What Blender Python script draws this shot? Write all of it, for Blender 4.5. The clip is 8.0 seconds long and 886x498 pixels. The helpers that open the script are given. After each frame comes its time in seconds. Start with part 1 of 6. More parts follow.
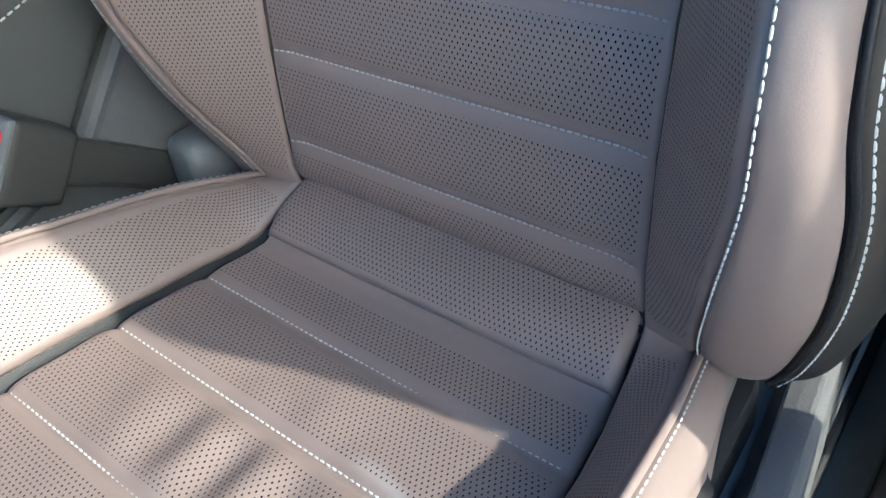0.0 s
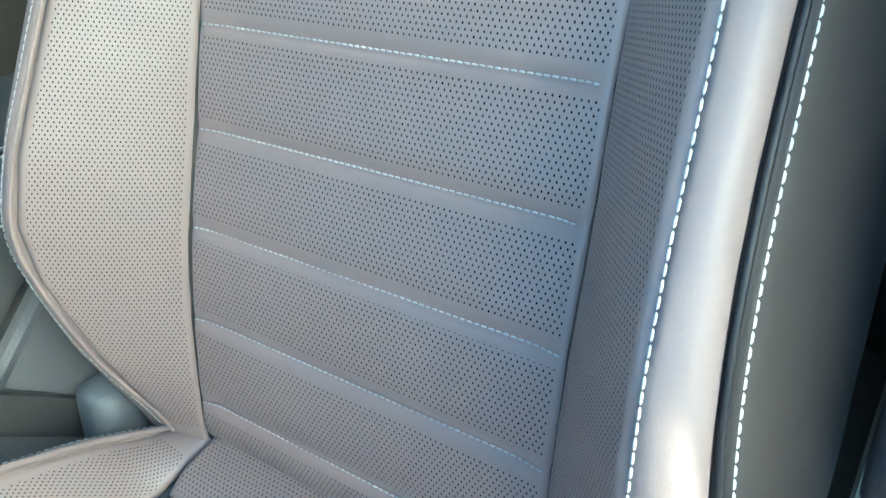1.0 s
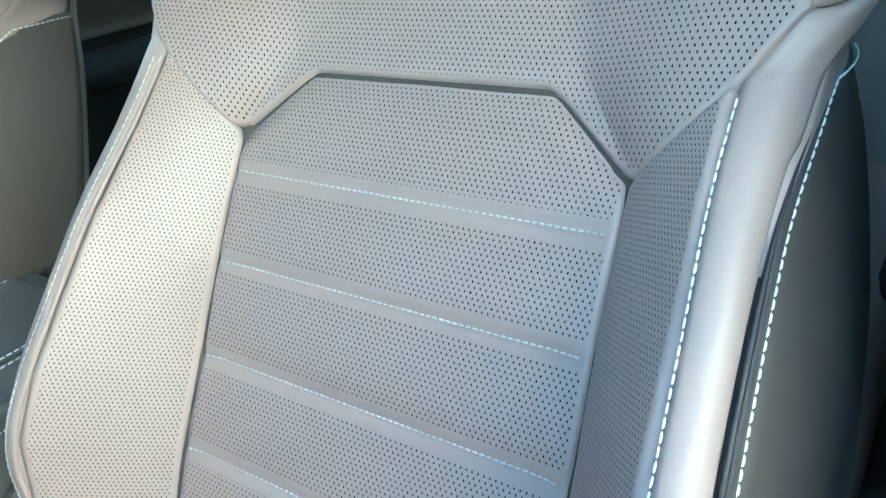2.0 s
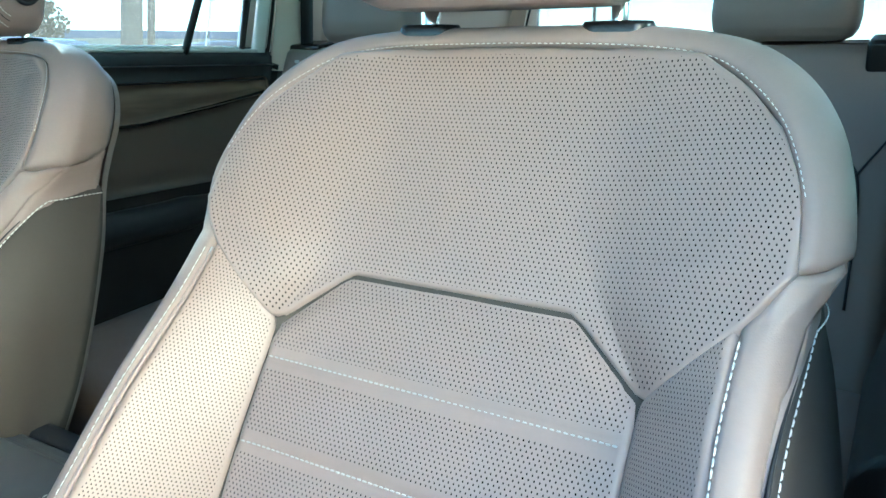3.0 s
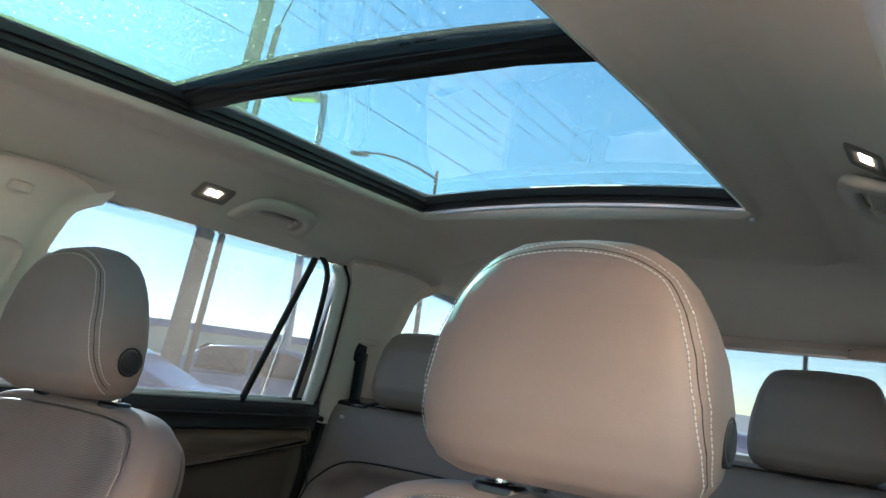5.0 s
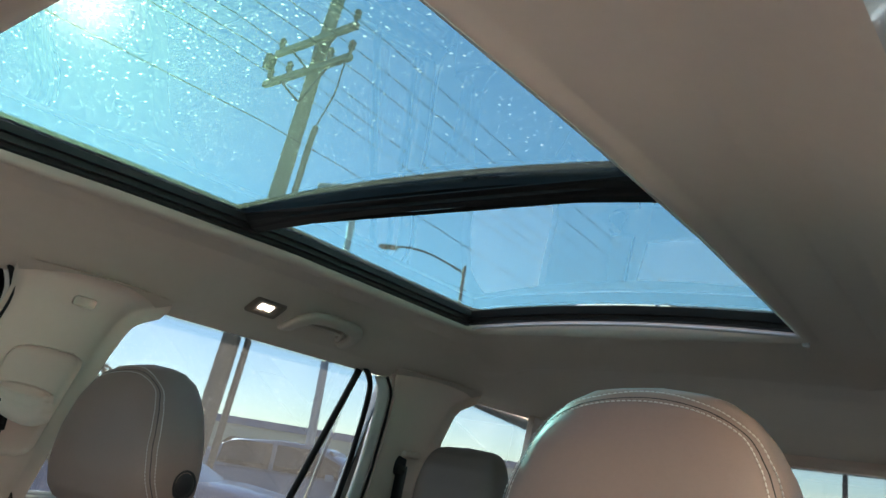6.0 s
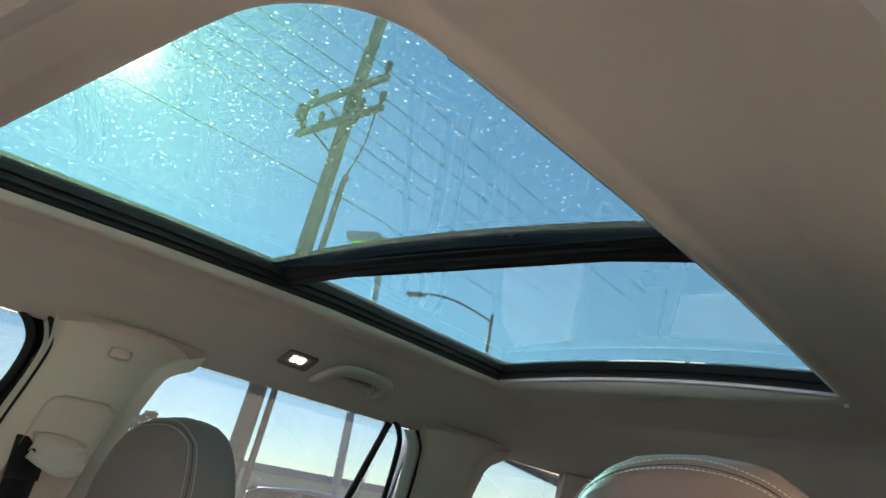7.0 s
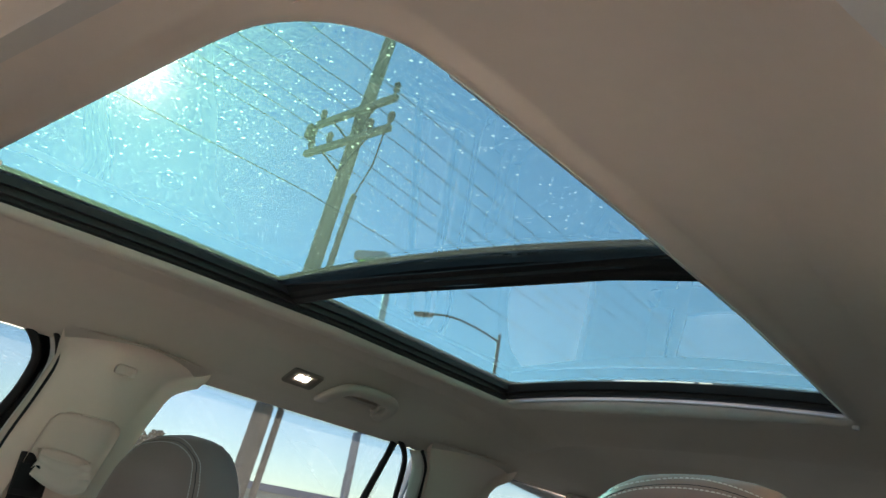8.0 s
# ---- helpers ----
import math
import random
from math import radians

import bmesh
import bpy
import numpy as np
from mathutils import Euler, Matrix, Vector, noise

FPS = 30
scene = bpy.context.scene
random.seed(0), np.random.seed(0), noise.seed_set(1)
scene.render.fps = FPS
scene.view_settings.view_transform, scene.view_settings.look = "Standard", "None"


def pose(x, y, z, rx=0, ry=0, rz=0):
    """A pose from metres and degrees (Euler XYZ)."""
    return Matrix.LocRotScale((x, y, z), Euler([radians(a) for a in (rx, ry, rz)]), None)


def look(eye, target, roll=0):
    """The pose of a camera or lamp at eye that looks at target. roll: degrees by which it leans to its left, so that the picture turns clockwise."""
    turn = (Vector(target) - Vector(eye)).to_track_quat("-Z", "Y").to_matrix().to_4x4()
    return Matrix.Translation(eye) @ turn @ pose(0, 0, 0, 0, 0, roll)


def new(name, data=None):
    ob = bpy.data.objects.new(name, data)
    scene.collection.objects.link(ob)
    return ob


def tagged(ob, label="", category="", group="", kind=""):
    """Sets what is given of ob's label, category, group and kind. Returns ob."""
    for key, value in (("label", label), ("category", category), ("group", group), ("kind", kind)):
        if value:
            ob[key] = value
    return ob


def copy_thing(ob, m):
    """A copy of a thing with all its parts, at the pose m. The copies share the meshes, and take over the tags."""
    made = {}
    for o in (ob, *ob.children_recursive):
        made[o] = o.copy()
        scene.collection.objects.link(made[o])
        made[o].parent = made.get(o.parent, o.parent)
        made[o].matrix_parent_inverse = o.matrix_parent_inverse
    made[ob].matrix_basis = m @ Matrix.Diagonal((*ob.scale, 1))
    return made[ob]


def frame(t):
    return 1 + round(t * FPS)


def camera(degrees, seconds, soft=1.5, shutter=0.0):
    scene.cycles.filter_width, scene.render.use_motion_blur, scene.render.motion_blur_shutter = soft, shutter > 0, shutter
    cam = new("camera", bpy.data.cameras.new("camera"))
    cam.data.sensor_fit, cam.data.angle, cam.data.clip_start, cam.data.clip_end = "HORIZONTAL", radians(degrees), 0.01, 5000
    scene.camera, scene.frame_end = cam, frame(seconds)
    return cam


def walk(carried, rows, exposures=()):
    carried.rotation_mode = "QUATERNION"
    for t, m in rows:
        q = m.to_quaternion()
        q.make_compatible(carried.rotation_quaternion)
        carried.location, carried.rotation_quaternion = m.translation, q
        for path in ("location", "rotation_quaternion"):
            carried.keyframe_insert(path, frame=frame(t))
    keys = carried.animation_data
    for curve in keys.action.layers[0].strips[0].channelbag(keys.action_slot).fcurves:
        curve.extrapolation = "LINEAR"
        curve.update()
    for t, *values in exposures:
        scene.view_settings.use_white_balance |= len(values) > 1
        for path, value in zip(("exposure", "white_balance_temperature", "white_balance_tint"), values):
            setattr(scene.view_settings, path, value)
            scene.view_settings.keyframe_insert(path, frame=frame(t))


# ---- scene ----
cam = camera(58.7, 8.0)

PATH = [
    (0, (0.683, -0.502, 1.16), (-0.361, 0.244, -0.375), -24.5),
    (0.5, (0.683, -0.475, 1.196), (-0.34, 0.514, -0.209), -16.8),
    (1, (0.683, -0.463, 1.221), (-0.336, 0.702, -0.047), -12.2),
    (1.5, (0.687, -0.464, 1.249), (-0.358, 0.851, 0.163), -9.1),
    (1.7, (0.69, -0.461, 1.263), (-0.382, 0.887, 0.246), -8.6),
    (2.8, (0.676, -0.536, 1.305), (-0.346, 1.095, 0.76), -0.9),
    (3.2, (0.667, -0.548, 1.327), (-0.349, 1.123, 0.912), 0.8),
    (3.5, (0.665, -0.554, 1.335), (-0.364, 1.137, 1.055), 2.3),
    (4, (0.66, -0.572, 1.363), (-0.387, 1.131, 1.297), 4.2),
    (4.5, (0.659, -0.594, 1.398), (-0.42, 1.084, 1.533), 5.9),
    (5, (0.658, -0.618, 1.424), (-0.459, 1.011, 1.738), 7.3),
    (5.2, (0.655, -0.628, 1.43), (-0.471, 0.982, 1.804), 7.5),
    (6.5, (0.625, -0.671, 1.468), (-0.573, 0.818, 2.059), 9.7),
    (7, (0.627, -0.672, 1.468), (-0.591, 0.781, 2.103), 10.1),
    (7.5, (0.624, -0.675, 1.471), (-0.598, 0.764, 2.13), 10.3),
    (8, (0.631, -0.67, 1.466), (-0.599, 0.753, 2.145), 10.6),
]
walk(cam, [(t, look(eye, target, roll)) for t, eye, target, roll in PATH],
     exposures=[(0, 3.05, 5650, 1), (0.5, 3.6, 5650, -10), (1.0, 3.95, 5400, -13), (1.7, 4.2, 5350, -15), (2.8, 4.4, 5800, -10), (4.0, 4.15, 6450, 3), (4.6, 3.72, 6950, 13), (5.2, 3.28, 7250, 15), (6.3, 2.85, 7600, 16), (8, 2.85, 7900, 16)])

# ---- daylight: low sun over the passenger side, clear sky ----
SUN_AZ, SUN_EL = 66.0, 26.2   # degrees from +y towards -x, and above the ground
sun_dir = Vector((-math.sin(radians(SUN_AZ)) * math.cos(radians(SUN_EL)),
                  math.cos(radians(SUN_AZ)) * math.cos(radians(SUN_EL)), math.sin(radians(SUN_EL))))
world = bpy.data.worlds.new("sky")
scene.world = world
world.use_nodes = True
sky = world.node_tree.nodes.new("ShaderNodeTexSky")
sky.sky_type, sky.sun_disc = "NISHITA", False
sky.sun_elevation, sky.sun_rotation = radians(SUN_EL), radians(-SUN_AZ)
sky.air_density, sky.dust_density, sky.ozone_density = 0.9, 0.0, 2.0
world.node_tree.links.new(sky.outputs[0], world.node_tree.nodes["Background"].inputs[0])
world.node_tree.nodes["Background"].inputs[1].default_value = 0.15
sun = new("sun", bpy.data.lights.new("sun", "SUN"))
sun.data.energy, sun.data.angle, sun.data.color = 5.0, radians(0.55), (1.0, 0.94, 0.84)
sun.matrix_world = look(sun_dir * 40, (0, 0, 0))
# added spot lamp: the low sun mirrored in x, through the doorway; reflector unseen
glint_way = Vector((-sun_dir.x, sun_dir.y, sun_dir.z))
glint = new("sun_patch_spot", bpy.data.lights.new("sun_patch_spot", "SPOT"))
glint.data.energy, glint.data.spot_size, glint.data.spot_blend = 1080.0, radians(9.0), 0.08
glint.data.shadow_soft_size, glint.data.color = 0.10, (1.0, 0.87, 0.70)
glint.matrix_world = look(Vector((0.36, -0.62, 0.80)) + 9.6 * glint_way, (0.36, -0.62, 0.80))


# ---- materials ----
def material(name, base, rough=0.5, metal=0.0, spec=0.5, coat=0.0):
    m = bpy.data.materials.new(name)
    m.use_nodes = True
    b = m.node_tree.nodes["Principled BSDF"]
    b.inputs["Base Color"].default_value = (*base, 1)
    b.inputs["Roughness"].default_value = rough
    b.inputs["Metallic"].default_value = metal
    b.inputs["Specular IOR Level"].default_value = spec
    b.inputs["Coat Weight"].default_value = coat
    return m, m.node_tree, b


def node(nt, kind, **values):
    n = nt.nodes.new(kind)
    for key, value in values.items():
        n.inputs[key.replace("_", " ")].default_value = value
    return n


def calc(nt, op, a, b=None, c=None):
    n = nt.nodes.new("ShaderNodeMath")
    n.operation = op
    for slot, v in zip(n.inputs, (a, b, c)):
        if v is None:
            continue
        if isinstance(v, (int, float)):
            slot.default_value = v
        else:
            nt.links.new(v, slot)
    return n.outputs[0]


def blend(nt, fac, a, b):
    """Mix of two colours; each a tuple or a socket."""
    n = nt.nodes.new("ShaderNodeMix")
    n.data_type = "RGBA"
    for slot, v in ((n.inputs[0], fac), (n.inputs[6], a), (n.inputs[7], b)):
        if isinstance(v, tuple):
            slot.default_value = (*v, 1)
        elif isinstance(v, (int, float)):
            slot.default_value = v
        else:
            nt.links.new(v, slot)
    return n.outputs[2]


def mottled(nt, b, base, amount, scale, fine, coords="Object"):
    """Base colour that wanders softly at two scales. Returns the colour and the coordinates."""
    tc = nt.nodes.new("ShaderNodeTexCoord")
    big = node(nt, "ShaderNodeTexNoise", Scale=scale, Detail=3.0)
    small = node(nt, "ShaderNodeTexNoise", Scale=fine, Detail=2.0)
    for n in (big, small):
        nt.links.new(tc.outputs[coords], n.inputs["Vector"])
    f = calc(nt, "MULTIPLY_ADD", big.outputs[0], 0.65, calc(nt, "MULTIPLY", small.outputs[0], 0.35))
    col = blend(nt, f, tuple(c * (1 - amount) for c in base), tuple(min(1, c * (1 + amount)) for c in base))
    nt.links.new(col, b.inputs["Base Color"])
    return col, tc.outputs[coords]


def bumped(nt, b, height, strength, distance):
    n = node(nt, "ShaderNodeBump", Strength=strength, Distance=distance)
    nt.links.new(height, n.inputs["Height"])
    nt.links.new(n.outputs[0], b.inputs["Normal"])
    return n


def leather(name, base, rough=0.40, pierced=False, pitch=0.0039, rows=0.0032):
    """Grained seat leather; pierced: with staggered rows of small slots where the mesh's 'perf' is 1, by its UV map in metres."""
    m, nt, b = material(name, base, rough, spec=0.5)
    col, at = mottled(nt, b, base, 0.10, 9.0, 260.0)
    cells = node(nt, "ShaderNodeTexVoronoi", Scale=900.0)
    creases = node(nt, "ShaderNodeTexNoise", Scale=140.0, Detail=4.0)
    for n in (cells, creases):
        nt.links.new(at, n.inputs["Vector"])
    height = calc(nt, "MULTIPLY_ADD", cells.outputs[0], 0.5, calc(nt, "MULTIPLY", creases.outputs[0], 0.5))
    wear = node(nt, "ShaderNodeTexNoise", Scale=35.0, Detail=3.0)
    nt.links.new(at, wear.inputs["Vector"])
    nt.links.new(calc(nt, "MULTIPLY_ADD", wear.outputs[0], 0.16, rough - 0.08), b.inputs["Roughness"])
    if not pierced:
        bumped(nt, b, height, 0.20, 0.0005)
        return m
    uv = nt.nodes.new("ShaderNodeUVMap")
    sep = nt.nodes.new("ShaderNodeSeparateXYZ")
    nt.links.new(uv.outputs[0], sep.inputs[0])
    row = calc(nt, "DIVIDE", sep.outputs[1], rows)
    shift = calc(nt, "MULTIPLY", calc(nt, "MODULO", calc(nt, "FLOOR", calc(nt, "ADD", row, 2000.0)), 2.0), 0.5)
    du = calc(nt, "SUBTRACT", calc(nt, "FRACT", calc(nt, "ADD", calc(nt, "MULTIPLY_ADD", sep.outputs[0], 1 / pitch, 500.0), shift)), 0.5)
    dv = calc(nt, "SUBTRACT", calc(nt, "FRACT", calc(nt, "ADD", row, 2000.0)), 0.5)
    ex = calc(nt, "MULTIPLY", du, pitch / 0.00051)
    ey = calc(nt, "MULTIPLY", dv, rows / 0.00080)
    d = calc(nt, "SQRT", calc(nt, "ADD", calc(nt, "MULTIPLY", ex, ex), calc(nt, "MULTIPLY", ey, ey)))
    ramp = nt.nodes.new("ShaderNodeMapRange")
    ramp.interpolation_type = "SMOOTHSTEP"
    for k, v in (("From Min", 1.25), ("From Max", 0.75)):
        ramp.inputs[k].default_value = v
    nt.links.new(d, ramp.inputs[0])
    mask = nt.nodes.new("ShaderNodeAttribute")
    mask.attribute_name = "perf"
    hole = calc(nt, "MULTIPLY", ramp.outputs[0], calc(nt, "GREATER_THAN", mask.outputs["Fac"], 0.5))
    nt.links.new(blend(nt, hole, col, (0.004, 0.004, 0.005)), b.inputs["Base Color"])
    nt.links.new(calc(nt, "MULTIPLY_ADD", hole, -0.45, 0.5), b.inputs["Specular IOR Level"])
    bumped(nt, b, calc(nt, "SUBTRACT", calc(nt, "MULTIPLY", height, 0.3), calc(nt, "MULTIPLY", hole, 1.6)), 0.35, 0.0008)
    return m


def grained(name, base, rough=0.55, scale=700.0, depth=0.0007, amount=0.12, spec=0.4):
    """Moulded plastic with a leathery grain."""
    m, nt, b = material(name, base, rough, spec=spec)
    _, at = mottled(nt, b, base, amount, 6.0, 120.0)
    cells = node(nt, "ShaderNodeTexVoronoi", Scale=scale)
    cells.feature = "SMOOTH_F1"
    nt.links.new(at, cells.inputs["Vector"])
    bumped(nt, b, cells.outputs[0], 0.35, depth)
    return m


def woven(name, base, rough=0.9, scale=1400.0, amount=0.08):
    """Knitted roof lining: a fine weave and soft shade of the pile."""
    m, nt, b = material(name, base, rough, spec=0.15)
    _, at = mottled(nt, b, base, amount, 3.0, 60.0)
    b.inputs["Sheen Weight"].default_value = 0.15
    n = node(nt, "ShaderNodeTexNoise", Scale=scale, Detail=2.0)
    nt.links.new(at, n.inputs["Vector"])
    bumped(nt, b, n.outputs[0], 0.25, 0.0006)
    return m


def dusty_glass(name, tint, spots, haze, scale, shiny=0.0, glare=0.0):
    """Window glass with dried water spots and a film of dust on its outside."""
    m = bpy.data.materials.new(name)
    m.use_nodes = True
    nt = m.node_tree
    out = nt.nodes["Material Output"]
    nt.nodes.remove(nt.nodes["Principled BSDF"])
    clear = nt.nodes.new("ShaderNodeBsdfTransparent")
    clear.inputs[0].default_value = (*tint, 1)
    shine = node(nt, "ShaderNodeBsdfGlossy", Roughness=0.02)
    dust = node(nt, "ShaderNodeBsdfTranslucent", Color=(0.62, 0.78, 0.72, 1) if glare else (0.86, 0.88, 0.86, 1))
    tc = nt.nodes.new("ShaderNodeTexCoord")
    warp = node(nt, "ShaderNodeTexNoise", Scale=scale * 0.5, Detail=2.0)
    nt.links.new(tc.outputs["Object"], warp.inputs["Vector"])
    mixv = nt.nodes.new("ShaderNodeVectorMath")
    mixv.operation = "MULTIPLY_ADD"
    nt.links.new(warp.outputs["Color"], mixv.inputs[0])
    mixv.inputs[1].default_value = (0.25 / scale,) * 3
    nt.links.new(tc.outputs["Object"], mixv.inputs[2])
    total = None
    for k, size, thin in ((1.0, 0.17, 0.35), (1.9, 0.18, 0.30), (4.2, 0.20, 0.72)):
        v = node(nt, "ShaderNodeTexVoronoi", Scale=scale * k)
        nt.links.new(mixv.outputs[0], v.inputs["Vector"])
        keep = calc(nt, "GREATER_THAN", nt.nodes.new("ShaderNodeSeparateColor").outputs[0], thin)
        nt.links.new(v.outputs["Color"], keep.node.inputs[0].links[0].from_node.inputs[0])
        r = nt.nodes.new("ShaderNodeMapRange")
        r.inputs["From Min"].default_value, r.inputs["From Max"].default_value = size, size * 0.55
        nt.links.new(v.outputs["Distance"], r.inputs[0])
        one = calc(nt, "MULTIPLY", r.outputs[0], keep)
        total = one if total is None else calc(nt, "MAXIMUM", total, one)
    film = node(nt, "ShaderNodeTexNoise", Scale=5.0 if not glare else 380.0, Detail=3.0)
    nt.links.new(tc.outputs["Object"], film.inputs["Vector"])
    f = calc(nt, "ADD", calc(nt, "MULTIPLY", total, spots), calc(nt, "MULTIPLY", calc(nt, "MAXIMUM", calc(nt, "MULTIPLY_ADD", film.outputs[0], 2.2, -0.55), 0.0) if glare else film.outputs[0], haze))
    facing = nt.nodes.new("ShaderNodeLayerWeight")
    facing.inputs[0].default_value = 0.5
    gloss = calc(nt, "MULTIPLY_ADD", calc(nt, "POWER", facing.outputs["Facing"], 4.0), 0.85, 0.045)
    a = nt.nodes.new("ShaderNodeMixShader")
    nt.links.new(calc(nt, "ADD", gloss, shiny), a.inputs[0])
    nt.links.new(clear.outputs[0], a.inputs[1])
    nt.links.new(shine.outputs[0], a.inputs[2])
    c = nt.nodes.new("ShaderNodeMixShader")
    nt.links.new(f, c.inputs[0])
    nt.links.new(a.outputs[0], c.inputs[1])
    if glare:
        # sun glow set into the dust: bright core, wide lobe, normals fixed on the sun
        way = node(nt, "ShaderNodeCombineXYZ", X=-sun_dir.x, Y=-sun_dir.y, Z=-sun_dir.z)
        wide = node(nt, "ShaderNodeBsdfRefraction", Color=(0.30, 1.0, 0.58, 1), Roughness=0.86, IOR=1.30)
        core = node(nt, "ShaderNodeBsdfRefraction", Color=(0.95, 1.0, 0.90, 1), Roughness=0.34, IOR=1.30)
        for lobe in (wide, core):
            nt.links.new(way.outputs[0], lobe.inputs["Normal"])
        ahead = nt.nodes.new("ShaderNodeMixShader")
        ahead.inputs[0].default_value = 0.045
        nt.links.new(wide.outputs[0], ahead.inputs[1])
        nt.links.new(core.outputs[0], ahead.inputs[2])
        both = nt.nodes.new("ShaderNodeMixShader")
        both.inputs[0].default_value = glare
        nt.links.new(dust.outputs[0], both.inputs[1])
        nt.links.new(ahead.outputs[0], both.inputs[2])
        nt.links.new(both.outputs[0], c.inputs[2])
    else:
        nt.links.new(dust.outputs[0], c.inputs[2])
    nt.links.new(c.outputs[0], out.inputs[0])
    return m


TAUPE = (0.250, 0.193, 0.175)
hide = leather("taupe_leather", TAUPE, 0.47)
hide.node_tree.nodes["Principled BSDF"].inputs["Specular IOR Level"].default_value = 0.38
pierced_hide = leather("taupe_perforated_leather", TAUPE, pierced=True)
# same taupe leather darkened: shade of the flanks put into the colour
shade_hide = leather("shaded_side_leather", (0.055, 0.048, 0.042), 0.55)
shade_hide.node_tree.nodes["Principled BSDF"].inputs["Specular IOR Level"].default_value = 0.25
# same taupe, with the rear seats' shade put into the colour
rear_hide = leather("shaded_taupe_leather", (0.205, 0.163, 0.145), 0.45)
thread = material("white_thread", (0.58, 0.57, 0.545), 0.75)[0]
grey_thread = material("grey_thread", (0.37, 0.36, 0.35), 0.75)[0]
black_soft = grained("black_soft_plastic", (0.016, 0.016, 0.018), 0.5)
grey_plastic = grained("grey_grained_plastic", (0.125, 0.126, 0.130), 0.5, 420.0, 0.0012)
gloss_black = material("gloss_black_trim", (0.01, 0.01, 0.011), 0.25)[0]
rubber = grained("black_rubber_seal", (0.008, 0.008, 0.009), 0.6, 900.0)
chrome = material("bright_steel", (0.72, 0.72, 0.72), 0.16, 1.0)[0]
silver = material("satin_silver_trim", (0.62, 0.61, 0.59), 0.35, 0.35)[0]
door_hide = leather("brown_door_leather", (0.085, 0.066, 0.055), 0.5)
lid_hide = leather("charcoal_lid_leather", (0.080, 0.081, 0.081), 0.42)
lining = woven("beige_roof_lining", (0.62, 0.555, 0.485))
pillar_cloth = grained("beige_pillar_plastic", (0.77, 0.635, 0.560), 0.6, 900.0, 0.0004, 0.06)
handle_beige = grained("beige_handle_plastic", (0.52, 0.46, 0.405), 0.55, 900.0, 0.0004, 0.06)
carpet = woven("grey_carpet", (0.13, 0.13, 0.112), 0.95, 420.0, 0.45)
crease_black = woven("crease_black", (0.01, 0.01, 0.011), 0.95, 500.0, 0.3)
white_paint = material("white_car_paint", (0.8, 0.8, 0.79), 0.2, coat=0.6)[0]
red_plastic = material("red_button_plastic", (0.65, 0.02, 0.02), 0.35)[0]
webbing = woven("black_belt_webbing", (0.012, 0.012, 0.013), 0.7, 900.0, 0.2)
hinge_grey = grained("light_grey_plastic", (0.16, 0.17, 0.18), 0.45, 500.0, 0.0008)
wood_trim, wt, wb = material("dark_wood_trim", (0.06, 0.04, 0.03), 0.4)
wave = node(wt, "ShaderNodeTexWave", Scale=30.0, Distortion=6.0, Detail=3.0)
wtc = wt.nodes.new("ShaderNodeTexCoord")
wmap = wt.nodes.new("ShaderNodeMapping")
wmap.inputs["Scale"].default_value = (1, 0.12, 1)
wt.links.new(wtc.outputs["Object"], wmap.inputs[0])
wt.links.new(wmap.outputs[0], wave.inputs["Vector"])
wt.links.new(blend(wt, wave.outputs["Fac"], (0.080, 0.052, 0.038), (0.165, 0.108, 0.075)), wb.inputs["Base Color"])
roof_glass = dusty_glass("tinted_roof_glass", (0.036, 0.110, 0.124), 0.10, 0.027, 84.0, glare=0.080)
side_glass = dusty_glass("dusty_privacy_glass", (0.052, 0.075, 0.093), 0.07, 0.02, 170.0)
front_glass = dusty_glass("dusty_front_glass", (0.042, 0.064, 0.078), 0.05, 0.02, 170.0)
# screen glass dimmed well below clear to cut light on front-facing leather
dimmed_glass = dusty_glass("dimmed_screen_glass", (0.25, 0.29, 0.29), 0.0, 0.02, 100.0)


# ---- building tools ----
def mesh_data(name, verts, faces, mat, uvs=None, perf=None, smooth=True):
    me = bpy.data.meshes.new(name)
    me.from_pydata([tuple(map(float, v)) for v in verts], [], [tuple(map(int, f)) for f in faces])
    me.materials.append(mat)
    if smooth:
        me.shade_smooth()
    if uvs is not None:
        layer = me.uv_layers.new(name="metres")
        idx = np.empty(len(me.loops), int)
        me.loops.foreach_get("vertex_index", idx)
        layer.data.foreach_set("uv", np.asarray(uvs, float)[idx].ravel())
    if perf is not None:
        me.attributes.new("perf", "FLOAT", "POINT").data.foreach_set("value", np.asarray(perf, float).ravel())
    return me


def part(name, data, parent=None, label="", mat=None):
    """Links a mesh, or a bmesh with its material, as one object under a thing or a part."""
    if isinstance(data, bmesh.types.BMesh):
        me = bpy.data.meshes.new(name)
        bmesh.ops.recalc_face_normals(data, faces=data.faces)
        data.to_mesh(me)
        data.free()
        me.materials.append(mat)
        data = me
    ob = new(name, data)
    ob.parent = parent
    if label:
        ob["label"] = label
    return ob


def thing(name, label, category, group="", at=(0, 0, 0), kind=""):
    ob = new(name)
    ob.location = at
    ob.empty_display_size = 0.05
    return tagged(ob, label, category, group, kind)


